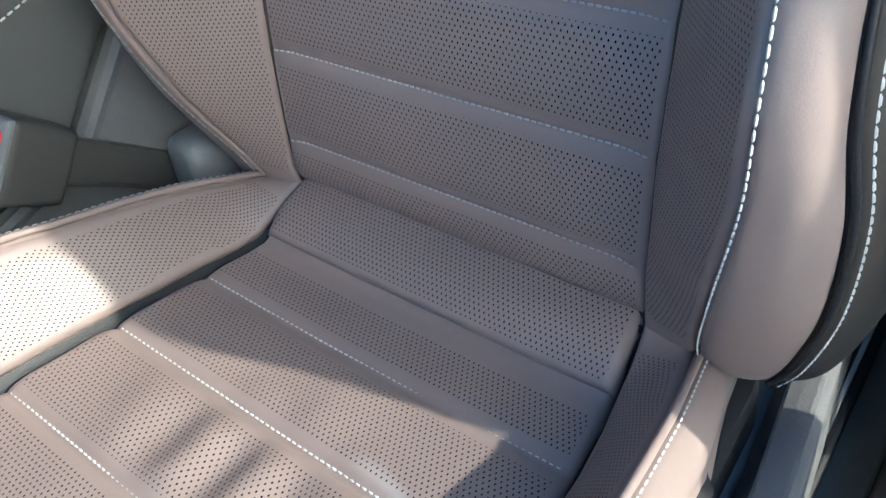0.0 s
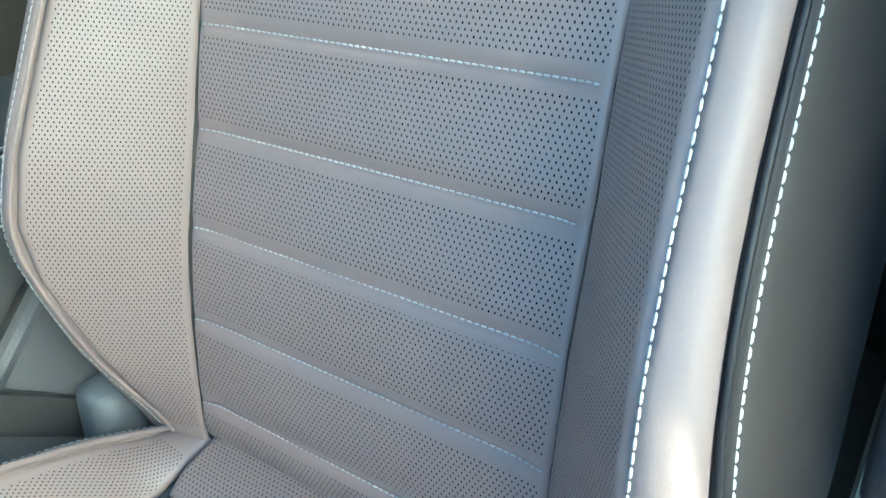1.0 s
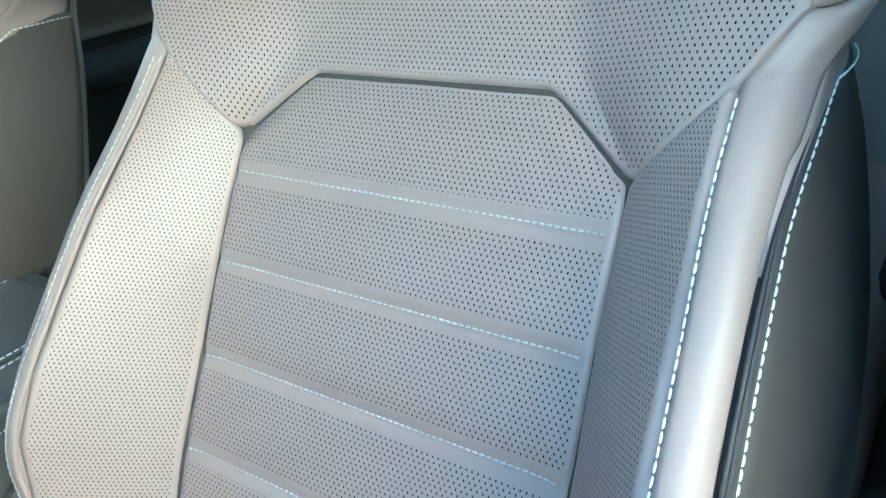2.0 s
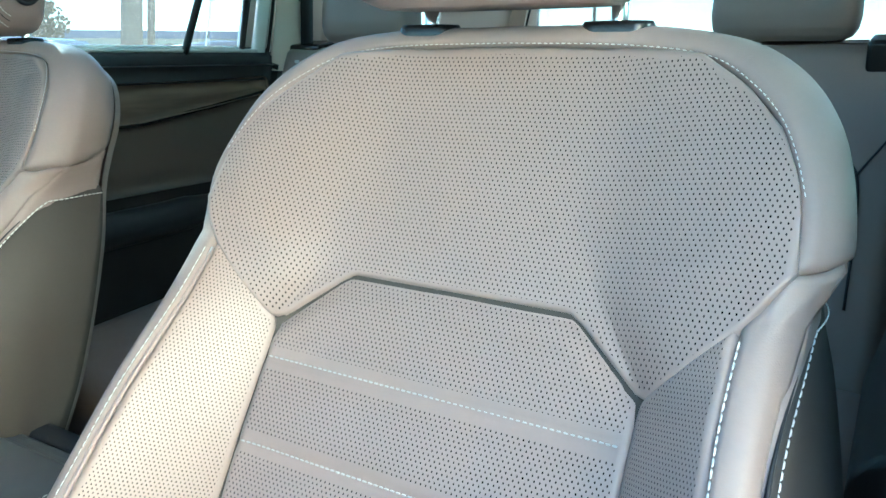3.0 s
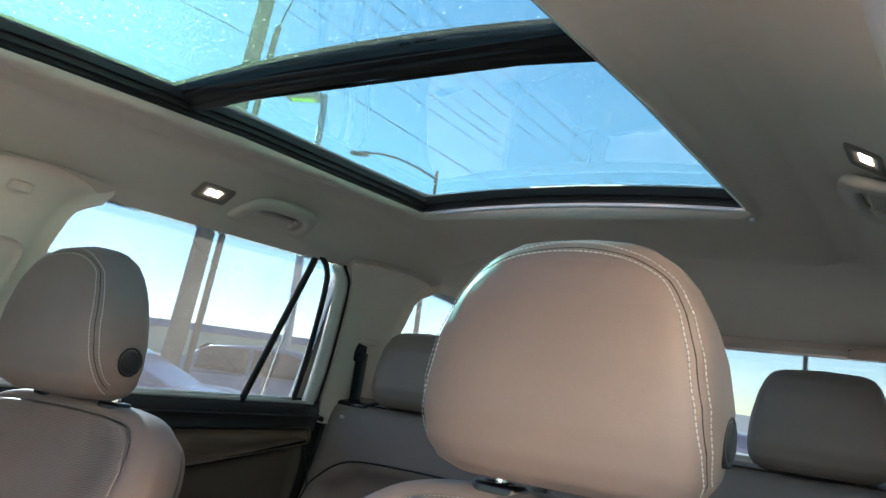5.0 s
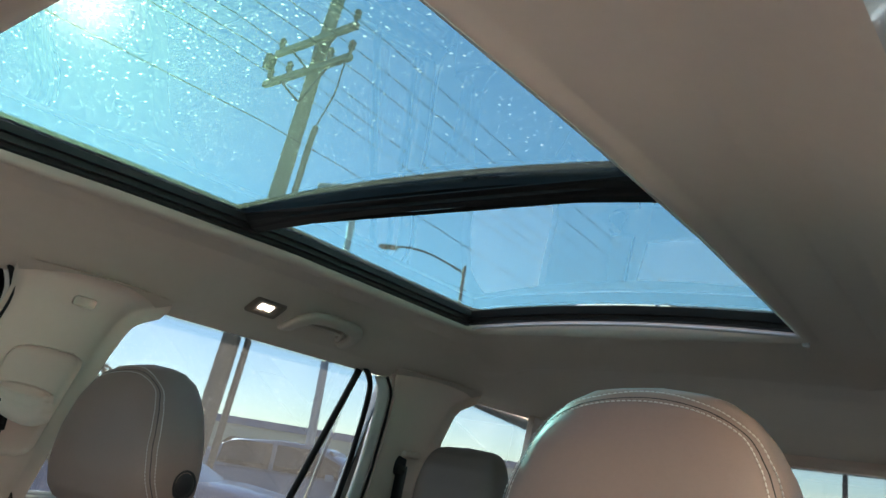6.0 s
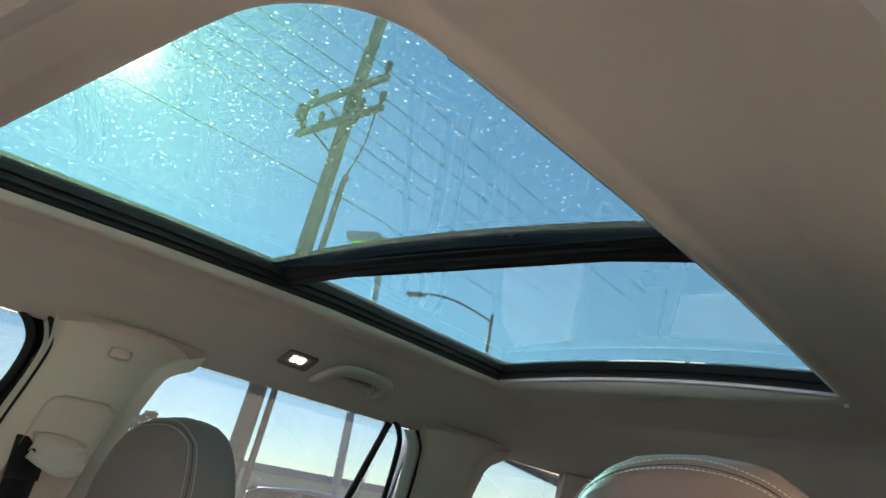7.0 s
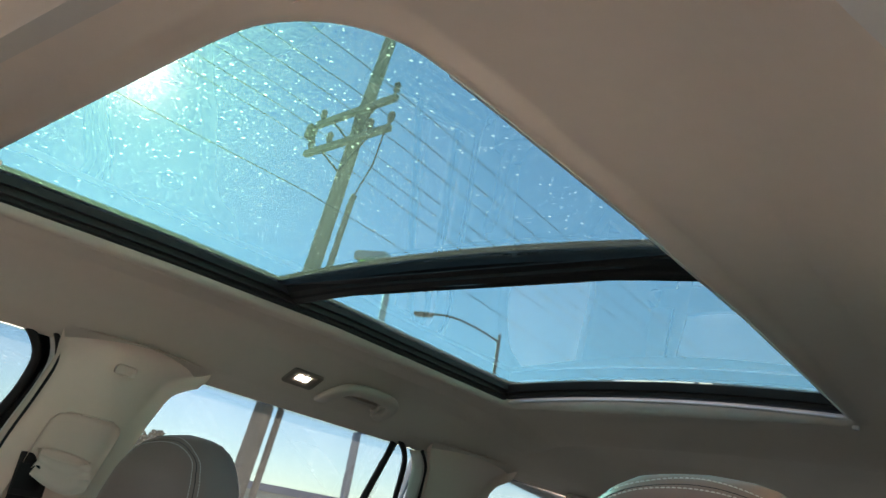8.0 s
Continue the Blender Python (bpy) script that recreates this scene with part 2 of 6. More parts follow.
def curve_at(points, n):
    """n + 1 points, evenly spread, on a smooth curve through the given ones."""
    p = np.array(points, float)
    q = np.vstack([2 * p[0] - p[1], p, 2 * p[-1] - p[-2]])
    out = []
    for k in range(1, len(q) - 2):
        for t in np.linspace(0, 1, 12, endpoint=False):
            a, b, c, d = q[k - 1:k + 3]
            out.append(0.5 * (2 * b + (c - a) * t + (2 * a - 5 * b + 4 * c - d) * t * t + (3 * b - a - 3 * c + d) * t ** 3))
    out = np.array(out + [p[-1]])
    run = np.r_[0, np.cumsum(np.linalg.norm(np.diff(out, axis=0), axis=1))]
    want = np.linspace(0, run[-1], n + 1)
    return np.stack([np.interp(want, run, out[:, k]) for k in range(out.shape[1])], 1)


def sheet(P, mat, name="panel", uv=None, up=None, perf=None, seams="lrbt", roll=0.007, dip=0.005, puff=None, rim=0.010, flip=False, fine=1.0, ease=None):
    """A padded panel from a grid of points (rows, columns, 3): its edges roll inwards at the seams, and a rim closes it behind.
    seams: which edges roll (l, r: first and last column; b, t: first and last row)."""
    P = np.array(P, float)
    gu, gv = np.gradient(P, axis=1), np.gradient(P, axis=0)
    N = np.cross(gu, gv)
    N /= np.linalg.norm(N, axis=2, keepdims=True) + 1e-12
    if flip:
        N = -N
    su = np.concatenate([np.zeros((P.shape[0], 1)), np.cumsum(np.linalg.norm(np.diff(P, axis=1), axis=2), 1)], 1)
    sv = np.concatenate([np.zeros((1, P.shape[1])), np.cumsum(np.linalg.norm(np.diff(P, axis=0), axis=2), 0)], 0)
    d = np.full(P.shape[:2], 9.0)
    for key, way in (("l", su), ("r", su[:, -1:] - su), ("b", sv), ("t", sv[-1:] - sv)):
        if key in seams:
            d = np.minimum(d, way)
    e = np.clip(d / roll, 0, 1)
    off = -dip * (1 - np.sqrt(np.clip(1 - (1 - e) ** 2, 0, 1)))
    if ease is not None:
        off = off * ease
    if puff is not None:
        off = off + puff
    P = P + N * off[..., None]
    r, c = P.shape[:2]
    idx = np.arange(r * c).reshape(r, c)
    faces = np.stack([idx[:-1, :-1], idx[:-1, 1:], idx[1:, 1:], idx[1:, :-1]], -1).reshape(-1, 4)
    verts, faces = P.reshape(-1, 3), faces.tolist()
    uvs = np.stack([su, sv], -1).reshape(-1, 2) if uv is None else np.asarray(uv, float).reshape(-1, 2)
    if up is not None:
        uvs = np.stack([su, np.broadcast_to(up, su.shape)], -1).reshape(-1, 2)
    uvs = uvs * fine
    holes = np.zeros(r * c) if perf is None else np.asarray(perf, float).ravel()
    if rim:
        ring = np.concatenate([idx[0], idx[1:, -1], idx[-1, -2::-1], idx[-2:0:-1, 0]])
        low = verts[ring] - N.reshape(-1, 3)[ring] * rim
        base = len(verts)
        verts = np.vstack([verts, low])
        n = len(ring)
        faces += [(ring[(k + 1) % n], ring[k], base + k, base + (k + 1) % n) for k in range(n)]
        uvs, holes = np.vstack([uvs, uvs[ring]]), np.r_[holes, np.zeros(n)]
    if flip:
        faces = [tuple(f)[::-1] for f in faces]
    return mesh_data(name, verts, faces, mat, uvs, holes)


def stitch_row(points, length=0.0034, gap=0.0016, width=0.0011, lift=0.0004, up=None, name="stitching", mat=None):
    """Thread: one small rounded stitch after another along a line of points."""
    p = np.array(points, float)
    run = np.r_[0, np.cumsum(np.linalg.norm(np.diff(p, axis=0), axis=1))]
    starts = np.arange(gap, run[-1] - length, length + gap)
    at = lambda s: np.stack([np.interp(s, run, p[:, k]) for k in range(3)], -1)  # noqa: E731
    up = np.array(up, float)
    ups = np.stack([np.interp(starts + length / 2, run, up[:, k]) for k in range(3)], -1) if up.ndim == 2 else np.tile(up, (len(starts), 1))
    verts, faces = [], []
    for a, b, u in zip(at(starts), at(starts + length), ups):
        w = (b - a) / (np.linalg.norm(b - a) + 1e-9)
        side = np.cross(w, u)
        side /= np.linalg.norm(side) + 1e-9
        u = np.cross(side, w)
        k = len(verts)
        for t, size, h in ((0, 0.35, -0.3), (0.22, 1, 0.8), (0.78, 1, 0.8), (1, 0.35, -0.3)):
            c = a + (b - a) * t + u * lift
            for ang in (0, 60, 120, 180):
                x, y = math.cos(radians(ang)), math.sin(radians(ang))
                verts.append(c + side * x * width * size / 2 * 1.1 + u * (y * width * 0.55 * size + h * 0.0002))
        for r in range(3):
            for j in range(3):
                v = k + 4 * r + j
                faces.append((v, v + 1, v + 5, v + 4))
        faces += [(k + 3, k + 2, k + 1, k), (k + 12, k + 13, k + 14, k + 15)]
    return mesh_data(name, verts, faces, mat or thread)


def tube(points, radius, mat, name="tube", sides=10, caps=True):
    """A round rod along points; radius: one number or one a point."""
    p = np.array(points, float)
    rad = np.broadcast_to(np.asarray(radius, float), (len(p),))
    t = np.gradient(p, axis=0)
    t /= np.linalg.norm(t, axis=1, keepdims=True) + 1e-12
    ref = np.array([0.0, 0, 1]) if abs(t[:, 2]).mean() < 0.8 else np.array([1.0, 0, 0])
    a = np.cross(t, ref)
    a /= np.linalg.norm(a, axis=1, keepdims=True)
    b = np.cross(t, a)
    ang = np.linspace(0, 2 * np.pi, sides, endpoint=False)
    v = p[:, None] + rad[:, None, None] * (np.cos(ang)[None, :, None] * a[:, None] + np.sin(ang)[None, :, None] * b[:, None])
    v = v.reshape(-1, 3)
    f = []
    for r in range(len(p) - 1):
        for k in range(sides):
            n = (k + 1) % sides
            f.append((r * sides + k, r * sides + n, (r + 1) * sides + n, (r + 1) * sides + k))
    if caps:
        f += [tuple(range(sides))[::-1], tuple((len(p) - 1) * sides + k for k in range(sides))]
    return mesh_data(name, v, f, mat)


def loft(rings, mat, name="loft", closed=True, caps=(False, False), smooth=True):
    """Skin over rings of the same number of points."""
    R = np.array(rings, float)
    r, n = R.shape[:2]
    f = []
    for k in range(r - 1):
        for j in range(n if closed else n - 1):
            m = (j + 1) % n
            f.append((k * n + j, k * n + m, (k + 1) * n + m, (k + 1) * n + j))
    if caps[0]:
        f.append(tuple(range(n))[::-1])
    if caps[1]:
        f.append(tuple((r - 1) * n + j for j in range(n)))
    return mesh_data(name, R.reshape(-1, 3), f, mat, smooth=smooth)


def block(size, mat, name="block", bevel=0.004, at=(0, 0, 0), segments=2, turn=(0, 0, 0), shape=None):
    """A box with rounded edges, round its own middle; shape: moves its corners before rounding."""
    bm = bmesh.new()
    bmesh.ops.create_cube(bm, size=1.0)
    for v in bm.verts:
        v.co = Vector((v.co.x * size[0], v.co.y * size[1], v.co.z * size[2]))
        if shape:
            v.co = Vector(shape(v.co))
    if bevel:
        bmesh.ops.bevel(bm, geom=list(bm.edges), offset=bevel, segments=segments, affect="EDGES", profile=0.6)
    bm.transform(pose(*at, *turn))
    bmesh.ops.recalc_face_normals(bm, faces=bm.faces)
    me = bpy.data.meshes.new(name)
    bm.to_mesh(me)
    bm.free()
    me.materials.append(mat)
    for poly in me.polygons:
        poly.use_smooth = len(poly.vertices) == 4 and poly.area < 0.25 * max(size) ** 2 and bevel > 0 and segments > 2
    return me


def rounded_loop(x0, x1, y0, y1, radii, n=12):
    """Points round a rectangle with rounded corners, from (x0, y0) counter-clockwise; radii: one a corner."""
    out = []
    for (cx, cy, sx, sy, a0), r in zip(((x0, y0, 1, 1, 180), (x1, y0, -1, 1, 270), (x1, y1, -1, -1, 0), (x0, y1, 1, -1, 90)), radii):
        for k in range(n + 1):
            a = radians(a0 + 90 * k / n)
            out.append((cx + sx * r + r * math.cos(a), cy + sy * r + r * math.sin(a)))
    return np.array(out)


def smooth01(t):
    t = np.clip(t, 0, 1)
    return t * t * (3 - 2 * t)


# ---- front seats ----
SEAT_X = 0.397                       # middle of the driver's seat
BASE = np.array([0.0, -0.40, 0.42])  # where a seat's own origin lies
LEAN_UP, LEAN_OUT = np.array([0, 0.454, 0.891]), np.array([0, -0.891, 0.454])
FOOT = np.array([0, -0.283, 0.782])  # lowest seam of the backrest's middle panel


def on_back(x, s, h):
    """Place on the backrest, in the seat's own frame: x across, s up along it, h out of it."""
    x, s, h = np.broadcast_arrays(np.asarray(x, float), s, h)
    return np.stack([x, 0 * x, 0 * x], -1) + FOOT + s[..., None] * LEAN_UP + h[..., None] * LEAN_OUT - BASE


BACK_H = ([-0.06, -0.035, 0, 0.07, 0.14, 0.21, 0.28, 0.346, 0.42, 0.5, 0.61], [-0.014, -0.008, 0, 0.008, 0.010, 0.006, 0.005, 0.0, -0.006, -0.006, 0.0])
#        crest: x, s, h            silhouette: x, s, h        back edge: x, s, h
RIMS = [((.185, -.045, -.005), (.222, -.055, -.020), (.238, -.050, -.090)),
        ((.187, -.020, .012), (.234, -.030, -.008), (.248, -.020, -.090)),
        ((.200, .037, .054), (.247, .030, .030), (.260, .040, -.085)),
        ((.212, .097, .086), (.249, .090, .060), (.265, .100, -.085)),
        ((.214, .138, .100), (.242, .135, .076), (.266, .150, -.085)),
        ((.211, .187, .098), (.236, .185, .077), (.266, .200, -.085)),
        ((.208, .235, .088), (.232, .235, .070), (.264, .260, -.085)),
        ((.205, .300, .072), (.229, .300, .056), (.257, .330, -.080)),
        ((.200, .370, .049), (.227, .368, .034), (.242, .410, -.074)),
        ((.200, .424, .032), (.231, .432, .014), (.222, .474, -.068)),
        ((.222, .456, .030), (.246, .474, -.008), (.198, .523, -.078)),
        ((.224, .480, .029), (.246, .490, -.008), (.196, .545, -.078)),
        ((.217, .510, .026), (.240, .526, -.008), (.192, .570, -.075)),
        ((.202, .545, .020), (.227, .563, -.008), (.180, .598, -.070)),
        ((.178, .574, .011), (.203, .594, -.010), (.160, .615, -.066)),
        ((.146, .596, .003), (.165, .616, -.012), (.130, .627, -.064)),
        ((.090, .605, .000), (.100, .626, -.012), (.080, .632, -.068)),
        ((.000, .607, .000), (.000, .628, -.012), (.000, .633, -.068))]
CREST, OUTER, REAR = (np.array([r[k] for r in RIMS]) for k in range(3))


def yoke_seam(x):
    """How high the seam under the upper panel runs."""
    return np.interp(np.abs(x), [0, 0.088, 0.098, 0.116, 0.146, 0.150, 0.2, 0.223], [0.4202, 0.4202, 0.4145, 0.3995, 0.3745, 0.375, 0.4235, 0.457])


LEVEL_X = np.linspace(-0.30, 0.30, 601)
LEVEL = np.convolve(np.pad(yoke_seam(LEVEL_X), 60, mode="edge"), np.exp(-(np.arange(-60, 61) / 20.0) ** 2 / 2) / np.exp(-(np.arange(-60, 61) / 20.0) ** 2 / 2).sum(), mode="valid")


def back_height(x, s):
    """How far the backrest's front stands out."""
    ax = np.abs(x)
    flat = np.interp(s, *BACK_H)
    xc = np.interp(s, CREST[:10, 1], CREST[:10, 0])
    hc = np.interp(s, CREST[:15, 1], CREST[:15, 2])
    level = np.interp(ax, LEVEL_X, LEVEL)
    up = smooth01((s - level) / 0.12)
    soft = smooth01((s - level + 0.02) / 0.075)
    xi = 0.147 * (1 - up) + 0.07 * up - 0.050 * soft * (1 - up)
    xc = xc * (1 - up) + np.interp(s, CREST[9:16, 1], CREST[9:16, 0]) * up
    t = np.clip((ax - xi) / np.maximum(xc - xi, 0.01), 0, 1.15)
    steep = t * (1.22 - 0.22 * t)
    return flat + (hc - flat) * (steep * (1 - soft) + smooth01(t) * soft)


def rows_between(a, b, bulge, n):
    """Grid from curve a to curve b (equal numbers of points), bulged outwards in the middle."""
    a, b = np.array(a), np.array(b)
    t = np.linspace(0, 1, n + 1)[None, :, None]
    P = a[:, None] * (1 - t) + b[:, None] * t
    along = np.gradient(P, axis=0)
    across = np.gradient(P, axis=1)
    N = np.cross(across, along)
    N /= np.linalg.norm(N, axis=2, keepdims=True) + 1e-12
    return P + N * (np.sin(np.pi * t) * bulge)


def wrinkle(P, amount, seed):
    """Soft dents and creases of used padding."""
    out = np.zeros(P.shape[:2])
    for i in range(P.shape[0]):
        for j in range(P.shape[1]):
            v = Vector(P[i, j])
            out[i, j] = noise.noise(v * 14 + Vector((seed, 0, 0))) * 0.6 + noise.noise(v * 40 + Vector((0, seed, 0))) * 0.25
    return out * amount


def channels(s, lines, depth=0.0062, half=0.019):
    """Puffed bands between cross seams: 0 at a seam, full between two."""
    d = np.min(np.abs(np.asarray(s)[..., None] - np.array(lines)), -1)
    return depth * (np.sqrt(np.clip(1 - (1 - np.clip(d / half, 0, 1)) ** 2, 0, 1)) - 1)


def front_seat():
    seat = thing("front_seat", "taupe perforated leather front car seat with white contrast stitching", "car seat", "front seats")
    seat.location = Vector(BASE) + Vector((SEAT_X, 0, 0))
    back = part("backrest", None, seat, "deeply bolstered backrest with six cross seams")
    # middle panel, narrowing to cut corners at its top
    lines = [0.0, 0.071, 0.141, 0.210, 0.279, 0.345]
    s = np.r_[np.linspace(-0.050, 0.372, 150), np.linspace(0.374, 0.4195, 16)]
    w = np.interp(s, [-0.05, 0.0, 0.34, 0.372, 0.398, 0.413, 0.4195], [0.151, 0.1475, 0.146, 0.146, 0.1165, 0.099, 0.089])
    a = np.linspace(-1, 1, 81)
    X, S = w[:, None] * a[None], s[:, None] * np.ones_like(a)[None]
    near = 0.97 + 0.03 * smooth01((S - 0.32) / 0.05)
    P = on_back(X, S, back_height(X * near, S))
    level = smooth01((w[:, None] - np.abs(X)) / 0.022)
    puff = channels(S, lines) * (0.25 + 0.75 * level) + wrinkle(P, 0.0012, 3)
    puff -= 0.0050 * (1 - smooth01((yoke_seam(X) - S) / 0.024)) * smooth01((S - 0.34) / 0.03)
    puff -= 0.016 * np.clip((-0.022 - S) / 0.028, 0, 1) ** 2
    perf = (np.min(np.abs(S[..., None] - np.array(lines)), -1) > 0.0085) & (np.abs(X) < w[:, None] - 0.004) & (S > -0.034) & (S < 0.414)
    middle = part("middle_panel", sheet(P, pierced_hide, uv=np.stack([X, S], -1), perf=perf, puff=puff, roll=0.004, dip=0.003), back)
    for k, line in enumerate(lines):
        x = np.linspace(-1, 1, 60) * (np.interp(line, s, w) - 0.004)
        row = on_back(x, np.full(60, line), back_height(x * 0.97, np.full(60, line)) - 0.0062 * (0.25 + 0.75 * smooth01((np.interp(line, s, w) - np.abs(x)) / 0.022)) + 0.0012)
        part("stitching", stitch_row(row, 0.0037, 0.0010, 0.0013, 0.0009, LEAN_OUT, mat=grey_thread), middle, "pale grey thread")
    # black strip laid in the crease in place of its shade
    x = np.linspace(-0.150, 0.150, 60)
    low = -0.0415 - 0.008 * smooth01((np.abs(x) - 0.138) / 0.014)
    part("crease_shade_strip", tube(on_back(x, low, back_height(x * 0.97, low) - 0.0005), 0.0023, crease_black, "crease_shade_strip", 8), back, "black strip standing in for the crease's shade")
    # upper panel under the headrest
    x = np.linspace(-0.223, 0.223, 121)
    low = yoke_seam(x)
    top = np.interp(np.abs(x), [0, 0.09, 0.146, 0.178, 0.202, 0.217, 0.222, 0.223], [0.6065, 0.6045, 0.5955, 0.573, 0.544, 0.509, 0.478, 0.459])
    b = np.linspace(0, 1, 71)[:, None]
    S = low[None] * (1 - b) + top[None] * b
    X = np.broadcast_to(x[None], S.shape)
    P = on_back(X, S, back_height(X, S))
    perf = (top[None] - S > 0.006) & (S - low[None] > 0.004) & (np.abs(X) < 0.218)
    yoke = part("upper_panel", sheet(P, pierced_hide, uv=np.stack([X, S], -1), perf=perf, puff=wrinkle(P, 0.0016, 8) - 0.0022 * np.exp(-((S - low[None]) / 0.018) ** 2) * smooth01((0.150 - np.abs(X)) / 0.06), roll=0.004, dip=0.0022), back)
    seam = curve_at(CREST[10:], 90)
    for side in (1, -1):
        line = on_back(seam[:, 0] * side, seam[:, 1] + 0.0015, seam[:, 2] - 0.001)
        part("stitching", stitch_row(line[12:], 0.0030, 0.0016, 0.0007, 0.0004, LEAN_OUT * 0.8 + np.array([0.4 * side, 0, 0.3])), yoke, "white thread")
    for side in (1, -1):
        # bolster's inner face
        s = np.linspace(0, 1, 110)[:, None]
        a = np.linspace(0, 1, 26)[None]
        lo = -0.050
        hi = 0.374 + (0.423 - 0.374) * a
        S = lo + (hi - lo) * s + 0 * a
        xc = np.interp(S, CREST[:10, 1], CREST[:10, 0])
        xi = np.interp(S, [-0.05, 0.0, 0.34, 0.372], [0.1502, 0.1466, 0.1452, 0.1454])
        X = xi + (xc - 0.003 - xi) * a
        P = on_back(X * side, S, back_height(X, S))
        perf = (X - xi > 0.003) & (xc - X > 0.006) & (hi - S > 0.004) & (S > -0.03)
        inner = part("bolster_inner_panel", sheet(P, pierced_hide, up=S, fine=1.15, perf=perf, puff=wrinkle(P, 0.0014, 5 + side), roll=0.004, dip=0.0024, flip=side < 0), back)
        # outer face, crest to side seam, and its upper end that runs round to the back
        crest, outer, rear = (np.stack([curve_at(np.array(c)[:10], 60)[:, k] for k in range(3)], 1) for c in (CREST, OUTER, REAR))
        put = lambda c: on_back(c[:, 0] * side, c[:, 1], c[:, 2])  # noqa: E731
        long_crest, long_outer = (np.vstack([c, curve_at(np.array(full)[9:11], 10)[1:]]) for c, full in ((crest, CREST), (outer, OUTER)))
        P = rows_between(put(long_crest), put(long_outer), 0.007 * side, 14)
        ease = np.ones(P.shape[:2])
        ease[56:66, 7:] = 0.0
        part("bolster_outer_panel", sheet(P, hide, puff=wrinkle(P, 0.0010, 12 + side), roll=0.006, dip=0.004, flip=side < 0, ease=ease), back)
        # flank with a rounded upper corner, shade put into its colour, sewn over the leather that runs on behind it
        bend = 0.36 * (1 - np.sqrt(1 - np.clip((np.arange(61) - 50) / 10, 0, 1) ** 2))[:, None]
        proud = np.array([0.0025, 0, 0])
        P = rows_between(put(outer * (1 - bend) + rear * bend + proud), put(rear + proud), 0.014 * side * (1 - 0.65 * smooth01((np.arange(61) - 40) / 20))[:, None, None], 16)
        flank = part("side_panel", sheet(P, shade_hide, puff=wrinkle(P, 0.0012, 15 + side), roll=0.006, dip=0.004, seams="lbt", flip=side < 0), back, "smooth leather flank, shade put into its colour")
        welt = P[:59, 0] + np.array([-0.0015 * side, 0, 0])
        edge = np.vstack([P[:59, 0] * 0.55 + P[:59, 1] * 0.45, P[59, 1:]]) + np.array([0.0010 * side, 0, 0])
        part("stitching", stitch_row(edge, 0.0050, 0.0009, 0.0013, 0.0006, np.array([side, -0.5, 0])), flank, "thick white thread")
        part("piping", tube(welt, np.interp(np.arange(59), [0, 46, 58], [0.0019, 0.0019, 0.0004]), black_soft, "piping", 8), flank, "black welt")
        tail = [np.vstack([c[49:], curve_at(np.array(full)[9:11], 10)[1:]]) for c, full in ((outer, OUTER), (rear, REAR))]
        P = rows_between(put(tail[0]), put(tail[1]), 0.006 * side, 10)
        part("bolster_end_panel", sheet(P, hide, roll=0.005, dip=0.004, seams="rt", flip=side < 0), back)
        line = crest[:-1] + np.array([0.0016, 0, 0.0012])
        part("stitching", stitch_row(put(line), 0.0050, 0.0009, 0.0011, 0.0009, LEAN_OUT + np.array([0.5 * side, 0, 0])), inner, "thick white thread")
        welt = crest[:-1] + np.array([-0.0042, 0, -0.0002])
        part("piping", tube(put(welt), 0.0017, hide, "piping", 8), inner, "narrow leather welt") if side < 0 else None
    # shoulders over the top
    half = [curve_at(np.array(c)[10:], 60) for c in (CREST, OUTER, REAR)]
    whole = [np.vstack([c, (c * np.array([-1, 1, 1]))[-2::-1]]) for c in half]
    put = lambda c: on_back(c[:, 0], c[:, 1], c[:, 2])  # noqa: E731
    P = np.concatenate([rows_between(put(whole[0]), put(whole[1]), 0.006, 10), rows_between(put(whole[1]), put(whole[2]), 0.007, 10)[:, 1:]], 1)
    part("shoulder_panel", sheet(P, hide, puff=wrinkle(P, 0.0012, 21), roll=0.005, dip=0.004, seams="lrbt"), back)
    # hollow filled by foam, and the moulded shell behind
    x, s = np.linspace(-0.205, 0.205, 40), np.linspace(-0.05, 0.60, 50)
    X, S = np.meshgrid(x, s)
    keep = np.abs(X) < np.interp(S, CREST[:, 1], CREST[:, 0]) - 0.004
    X = np.where(keep, X, np.sign(X) * (np.interp(S, CREST[:, 1], CREST[:, 0]) - 0.004))
    # core dark so gaps between panels read as shaded seams
    part("foam_core", sheet(on_back(X, S, back_height(X, S) - 0.0055), shade_hide, roll=0.001, dip=0.0, rim=0.03), back)
    rear = np.vstack([curve_at(REAR, 70), (curve_at(REAR, 70) * np.array([-1, 1, 1]))[-2::-1]])
    rings = [put(rear * np.array([k, 1, 1]) + np.array([0, 0, -e])) for k, e in ((1.0, 0.0), (0.97, 0.012), (0.85, 0.022), (0.6, 0.026))]
    part("back_shell", loft(rings, rear_hide, "back_shell", closed=True, caps=(False, True)), back, "taupe leather back")

    # headrest
    head = part("headrest", headrest_mesh(0.124, 0.203, hide), seat, "rounded leather headrest with twin stitch lines")
    head.location = Vector((-0.008, -0.004, 1.349)) - Vector(BASE)
    for side in (1, -1):
        post = part("post", tube([(0.078 * side, 0.012, 1.30), (0.078 * side, 0.012, 1.375)] - BASE, 0.006, chrome, "post", 16), seat, "chrome post")
        part("post_bezel", bezel_mesh(), seat, "black plastic guide").location = Vector((0.078 * side, 0.010, 1.3345)) - Vector(BASE)
    for k in (-1, 1):
        line, ups = headrest_line(0.124, 0.203, k)
        part("stitching", stitch_row(line, 0.0036, 0.0009, 0.0012, 0.0011, ups), head, "white thread")
